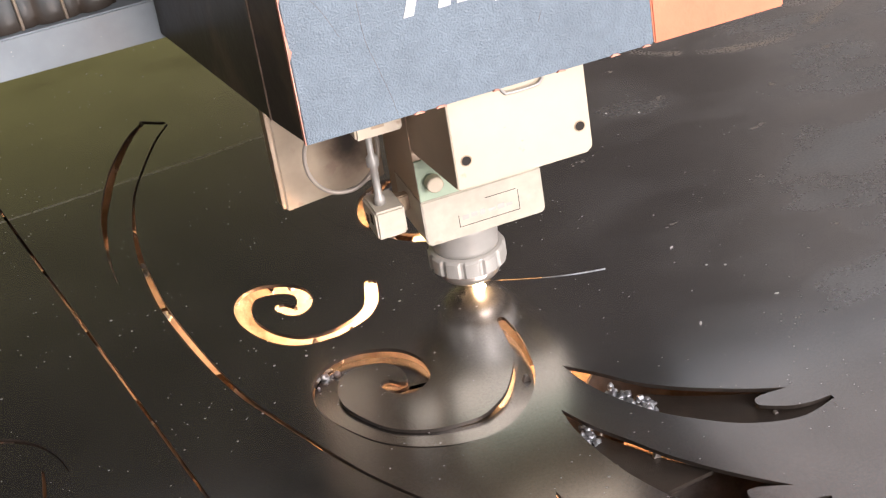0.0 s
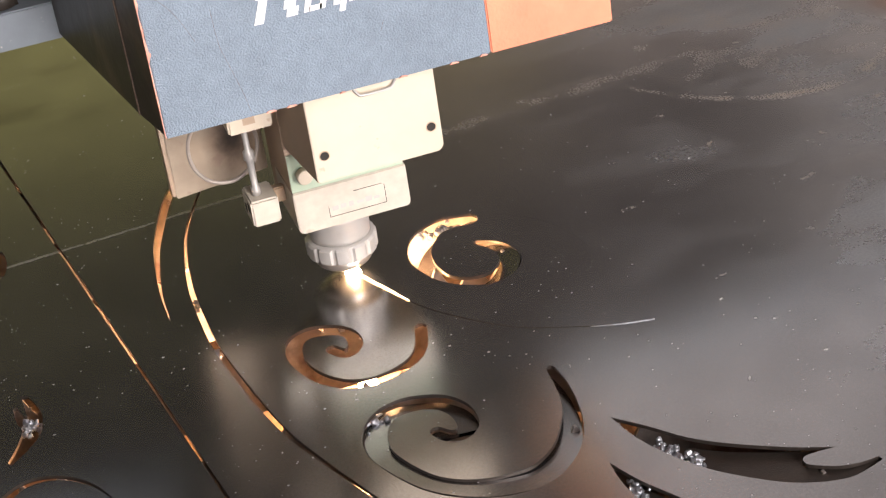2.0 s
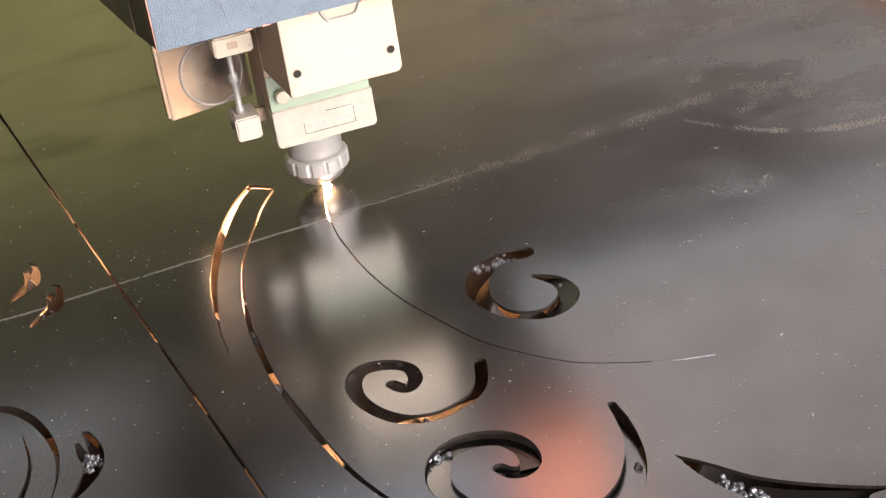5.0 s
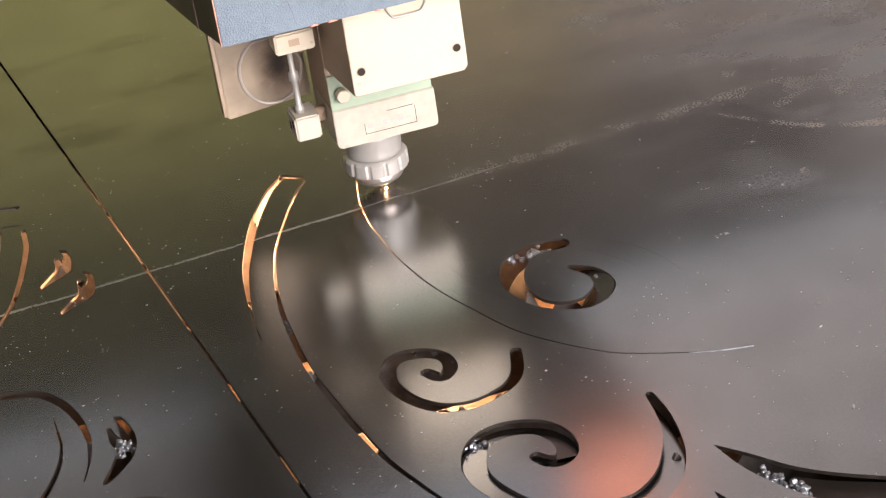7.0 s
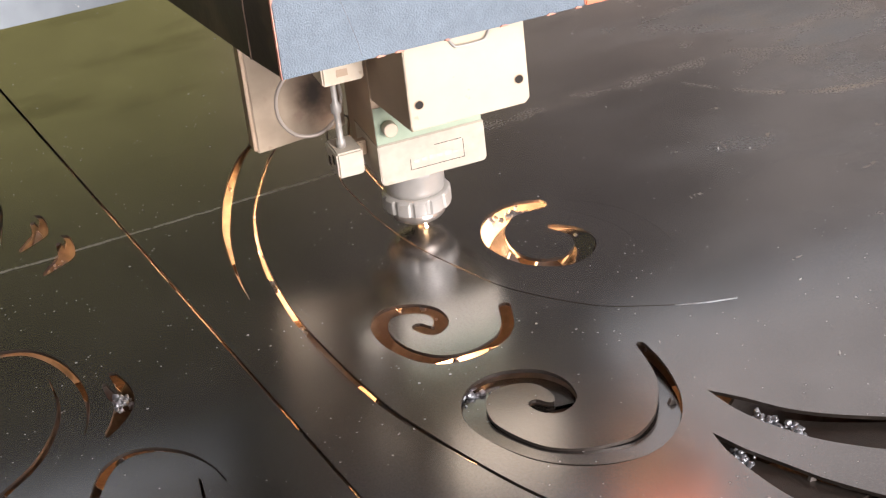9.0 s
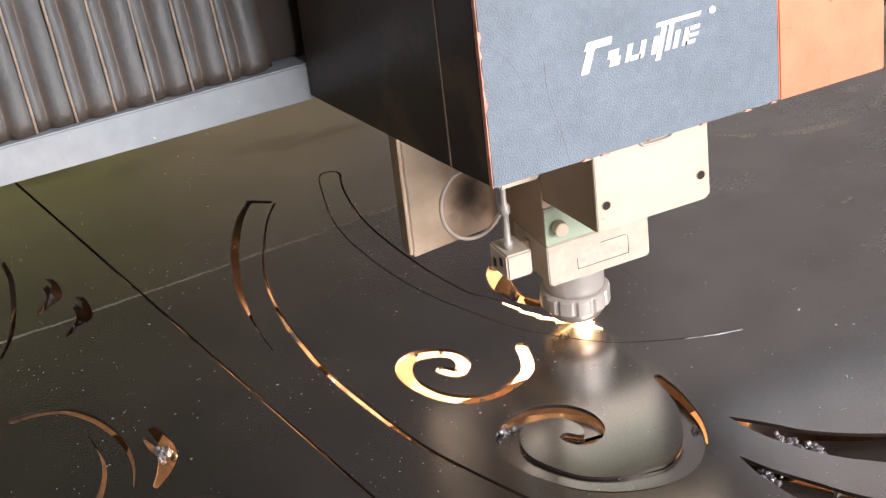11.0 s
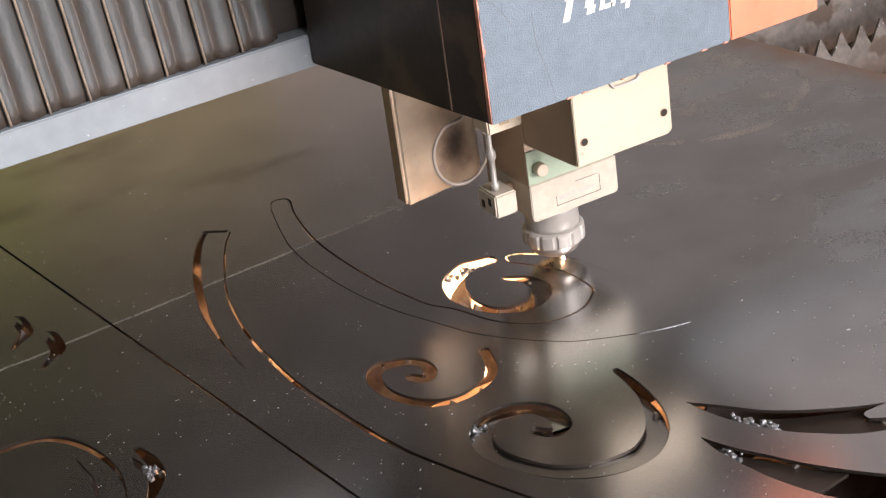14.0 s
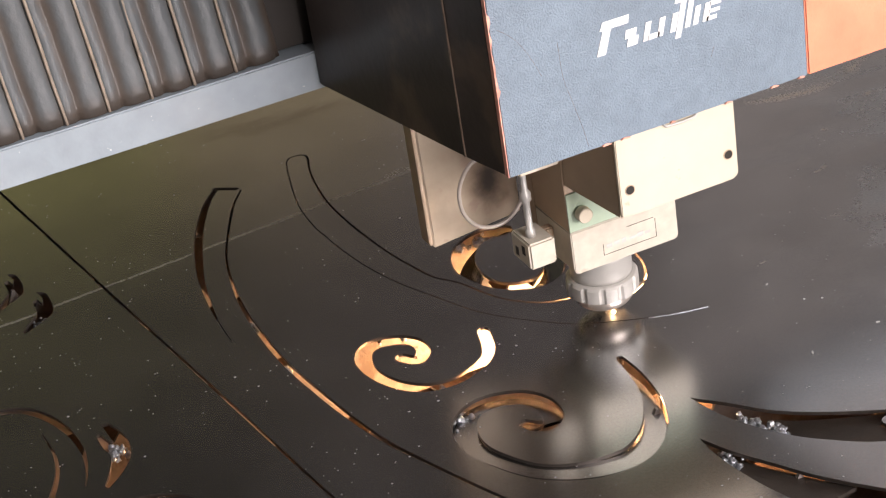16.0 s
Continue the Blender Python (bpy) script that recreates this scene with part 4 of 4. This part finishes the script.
# ---- gantry ----
gantry = thing("gantry_beam", "grey-blue painted gantry rail below grey bellows", "gantry")
part("rail", box(-1.0, 1.3, 0.0675, 0.1, 0.1603, 0.1838, 0.001), M_RAIL, gantry, "grey-blue painted steel strip")
part("way_cover", box(0.1, 1.3, 0.0745, 0.1245, 0.1842, 0.5, 0.002), M_PALECOVER, gantry, "pale grey sheet-metal way cover")
part("beam", box(-1.0, 1.3, 0.1255, 0.2, 0.2600, 0.6, 0.002), M_BLACK, gantry, "dark gantry beam")

bellows = thing("way_bellows", "grey dusty pleated bellows above the gantry rail", "bellows")
PITCH = 0.0263
pleats = []


def pleat_mesh(seed):
    r = random.Random(seed)
    wide = r.uniform(0.40, 0.52)
    cols = [(0.0, 0.0062), (0.0012, 0.0022), (0.0040, 0.0012), (0.0075, 0.0016), (0.0098, 0.0046),
            (0.0116, 0.0050), (0.0150, 0.0022), (0.0195, 0.0006), (0.0240, 0.0010), (0.0280, 0.0034), (0.0304, 0.0060), (0.0330, 0.0070)]
    b = bmesh.new()
    rows = []
    nz = 34
    for k in range(nz + 1):
        z_ = 0.1848 + 0.275 * k / nz
        row = []
        for i, (x, y) in enumerate(cols):
            wob = 0.0022 * noise.noise(Vector((x * 16 + seed * 7.7, z_ * 26, seed))) + 0.0008 * noise.noise(Vector((x * 60, z_ * 75, seed + 3.3)))
            pucker = math.exp(-k / 2.2) * (0.0010 if 5 < i < 10 else 0.0)
            row.append(b.verts.new((x * 0.86 - 0.07 * (z_ - 0.187) + wob * 0.6, 0.0700 + y * wide + wob - pucker + 0.02 * (z_ - 0.187), z_)))
        rows.append(row)
    for p, q in zip(rows, rows[1:]):
        for i in range(len(cols) - 1):
            b.faces.new((p[i], p[i + 1], q[i + 1], q[i]))
    back = bmesh.ops.extrude_face_region(b, geom=list(b.faces))
    bmesh.ops.translate(b, vec=(0, 0.0016, 0), verts=[v for v in back["geom"] if isinstance(v, bmesh.types.BMVert)])
    return b


for k in range(22):
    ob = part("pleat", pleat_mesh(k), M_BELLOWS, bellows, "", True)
    for x, y, w in ((0.0012, 0.0006, 0.0010),):
        seam = [(x - 0.07 * (z_ - 0.187) + 0.0007 * noise.noise(Vector((z_ * 30, k, x * 99))), 0.0700 + y + 0.02 * (z_ - 0.187), z_) for z_ in np.linspace(0.1846, 0.46, 12)]
        part("piping", tube(seam, w, 6, 3), M_PIPING, ob, "pale tan seam piping", True)
    pleats.append((k, ob))
# near-black strip that paints the shaded gap behind and beside the pleats
part("backing", box(-0.95, 0.095, 0.0800, 0.124, 0.1855, 0.5), M_DARK, bellows, "backing strip, the dark of the gap put into its colour")

# ---- the workshop ----
floor = tagged(part("floor", box(-5, 6, -5, 5, -0.95, -0.9), M_FLOOR), "bare concrete workshop floor", "floor", kind="structure")
tagged(part("wall_left", box(-5.2, -5, -5, 5, -0.9, 4), M_WALL), "painted workshop wall", "wall", kind="structure")
tagged(part("wall_right", box(6, 6.2, -5, 5, -0.9, 4), M_WALL), "painted workshop wall", "wall", kind="structure")
# unseen ceiling and back panels, added to shape what the sheet reflects
tagged(part("ceiling", box(-5, 6, -5, 5, 4, 4.2), M_CEILING), "unseen dark grey ceiling, added to darken reflections in the sheet", "ceiling", kind="structure")
for name, x0, x1, z0, z1, m, words in (("wall_back_1", -5, 0.75, -0.9, 1.66, M_LEAFY, "unseen green backdrop panel, added for reflections in the sheet"), ("wall_back_6", 0.75, 1.5, -0.9, 1.66, M_BROWN, "unseen brown backdrop panel, added for reflections in the sheet"), ("wall_back_2", -5, 0.9, 1.66, 4, M_OLIVE, "unseen upper olive backdrop panel, added for reflections in the sheet"), ("wall_back_8", 0.9, 1.5, 1.66, 4, M_TAUPE, "unseen upper grey-brown backdrop panel, added for reflections in the sheet"),
                                       ("wall_back_3", 1.5, 2.3, -0.9, 1.6, M_PALE, "unseen pale brown backdrop panel, added for reflections in the sheet"), ("wall_back_4", 1.5, 2.3, 1.6, 4, M_UMBER, "unseen upper dark brown backdrop panel, added for reflections in the sheet"),
                                       ("wall_back_5", 2.3, 6, -0.9, 1.7, M_PALEGREY, "unseen pale grey backdrop panel, added for reflections in the sheet"), ("wall_back_7", 2.3, 6, 1.7, 4, M_MIDGREY, "unseen upper grey backdrop panel, added for reflections in the sheet")):
    tagged(part(name, box(x0, x1, 4.0, 4.2, z0, z1), m), words, "wall", kind="structure")
front_bm = box(-5, 0.0, -5, -4.8, -0.9, 4)
front_bm = box(3.3, 6, -5, -4.8, -0.9, 4, bm=front_bm)
front_bm = box(0.0, 3.3, -5, -4.8, 3.3, 4, bm=front_bm)
tagged(part("wall_front", front_bm, M_WALL), "painted workshop wall with an open gate", "wall", kind="structure")
ground = tagged(part("ground", box(-300, 300, -300, 300, -1.1, -1.0), M_FLOOR), "pale concrete yard outside", "ground", kind="structure")
for x0 in (-0.83, 1.17):
    tagged(part("slat_carrier", box(x0, x0 + 0.05, -0.735, 1.23, TRAY_TOP, SLAT_FOOT, 0.002), M_BLACK), "dark steel bar that carries the slat ends", "carrier bar", "carriers of the slats")
legs = thing("table_frame", "dark steel frame of the cutting table", "table frame", at=(0, 0, 0))
for x, y in ((-0.85, -0.75), (1.2, -0.75), (-0.85, 1.2), (1.2, 1.2)):
    part("leg", box(x, x + 0.06, y, y + 0.06, -0.9, TRAY_TOP - 0.040, 0.002), M_BLACK, legs)
part("frame", box(-0.86, 1.27, -0.76, 1.27, TRAY_TOP - 0.040, TRAY_TOP - 0.012, 0.002), M_BLACK, legs)

# seconds, height of the spark over the sheet
FIRE = [(0, -0.0035), (0.7, -0.0032), (1.0, 0.0), (1.5, -0.0012), (2.5, -0.0012), (3.5, 0.0), (4.5, -0.001), (5.6, -0.0065), (9.7, -0.0065), (10.4, -0.0030), (11.8, 0.0), (12.5, -0.0012), (13.4, -0.0010), (14.0, -0.0062), (16.0, -0.0062)]

# seconds, how far the jet's glowing foot has sunk into the slag
JET = [(0, -0.003), (0.7, 0.0), (1.4, 0.0), (5.6, -0.003), (9.7, -0.003), (11.8, 0.0), (13.6, 0.0), (14.5, -0.009), (16.0, -0.0125)]


def motions():
    walk(head, [(t, pose(x, y, 0)) for t, x, y in HEAD])
    walk(gantry, [(t, pose(0, y, 0.0074)) for t, x, y in HEAD])
    walk(bellows, [(t, pose(0, y, 0.0074)) for t, x, y in HEAD])
    for k, ob in pleats:
        edge = -0.1546 - PITCH * (k + 1)
        walk(ob, [(t, pose(x + edge - (x - 0.1528) * k / 18, 0, 0)) for t, x, y in HEAD])
    walk(jet, [(t, pose(0, 0, z_)) for t, z_ in JET])
    walk(spark, [(t, pose(0, 0, z_)) for t, z_ in FIRE])
    ways = np.vstack([[(-1.15, *BEFORE[0]), (-0.85, *BEFORE[1]), (-0.5, *BEFORE[2])], nozzle_way(0.1)])
    turn = np.unwrap(np.arctan2(np.gradient(ways[:, 2]), np.gradient(ways[:, 1])))
    for _ in range(2):
        turn[1:-1] = (turn[:-2] + turn[1:-1] + turn[2:]) / 3
    for lag, ob in hot:
        rows = []
        for t, x, y in ways[3:]:
            lx, ly, a = (float(np.interp(t - lag, ways[:, 0], v)) for v in (ways[:, 1], ways[:, 2], turn))
            fire = np.interp(t, [f[0] for f in FIRE], [f[1] for f in FIRE])
            rows.append((float(t), pose(lx - x, ly - y, 0.0002 if fire > -0.0028 and t > 1.4 else -0.0012, 0, 0, math.degrees(a))))
        walk(ob, rows)
    for t, ob in strips:
        t = min(max(t, 0.1), 15.9)
        walk(ob, [(0, pose(0, 0, 0)), (t - 0.04, pose(0, 0, 0)), (t + 0.1, pose(0, 0, TRAY_TOP + 0.0025)), (16.05, pose(0, 0, TRAY_TOP + 0.0025))])


motions()
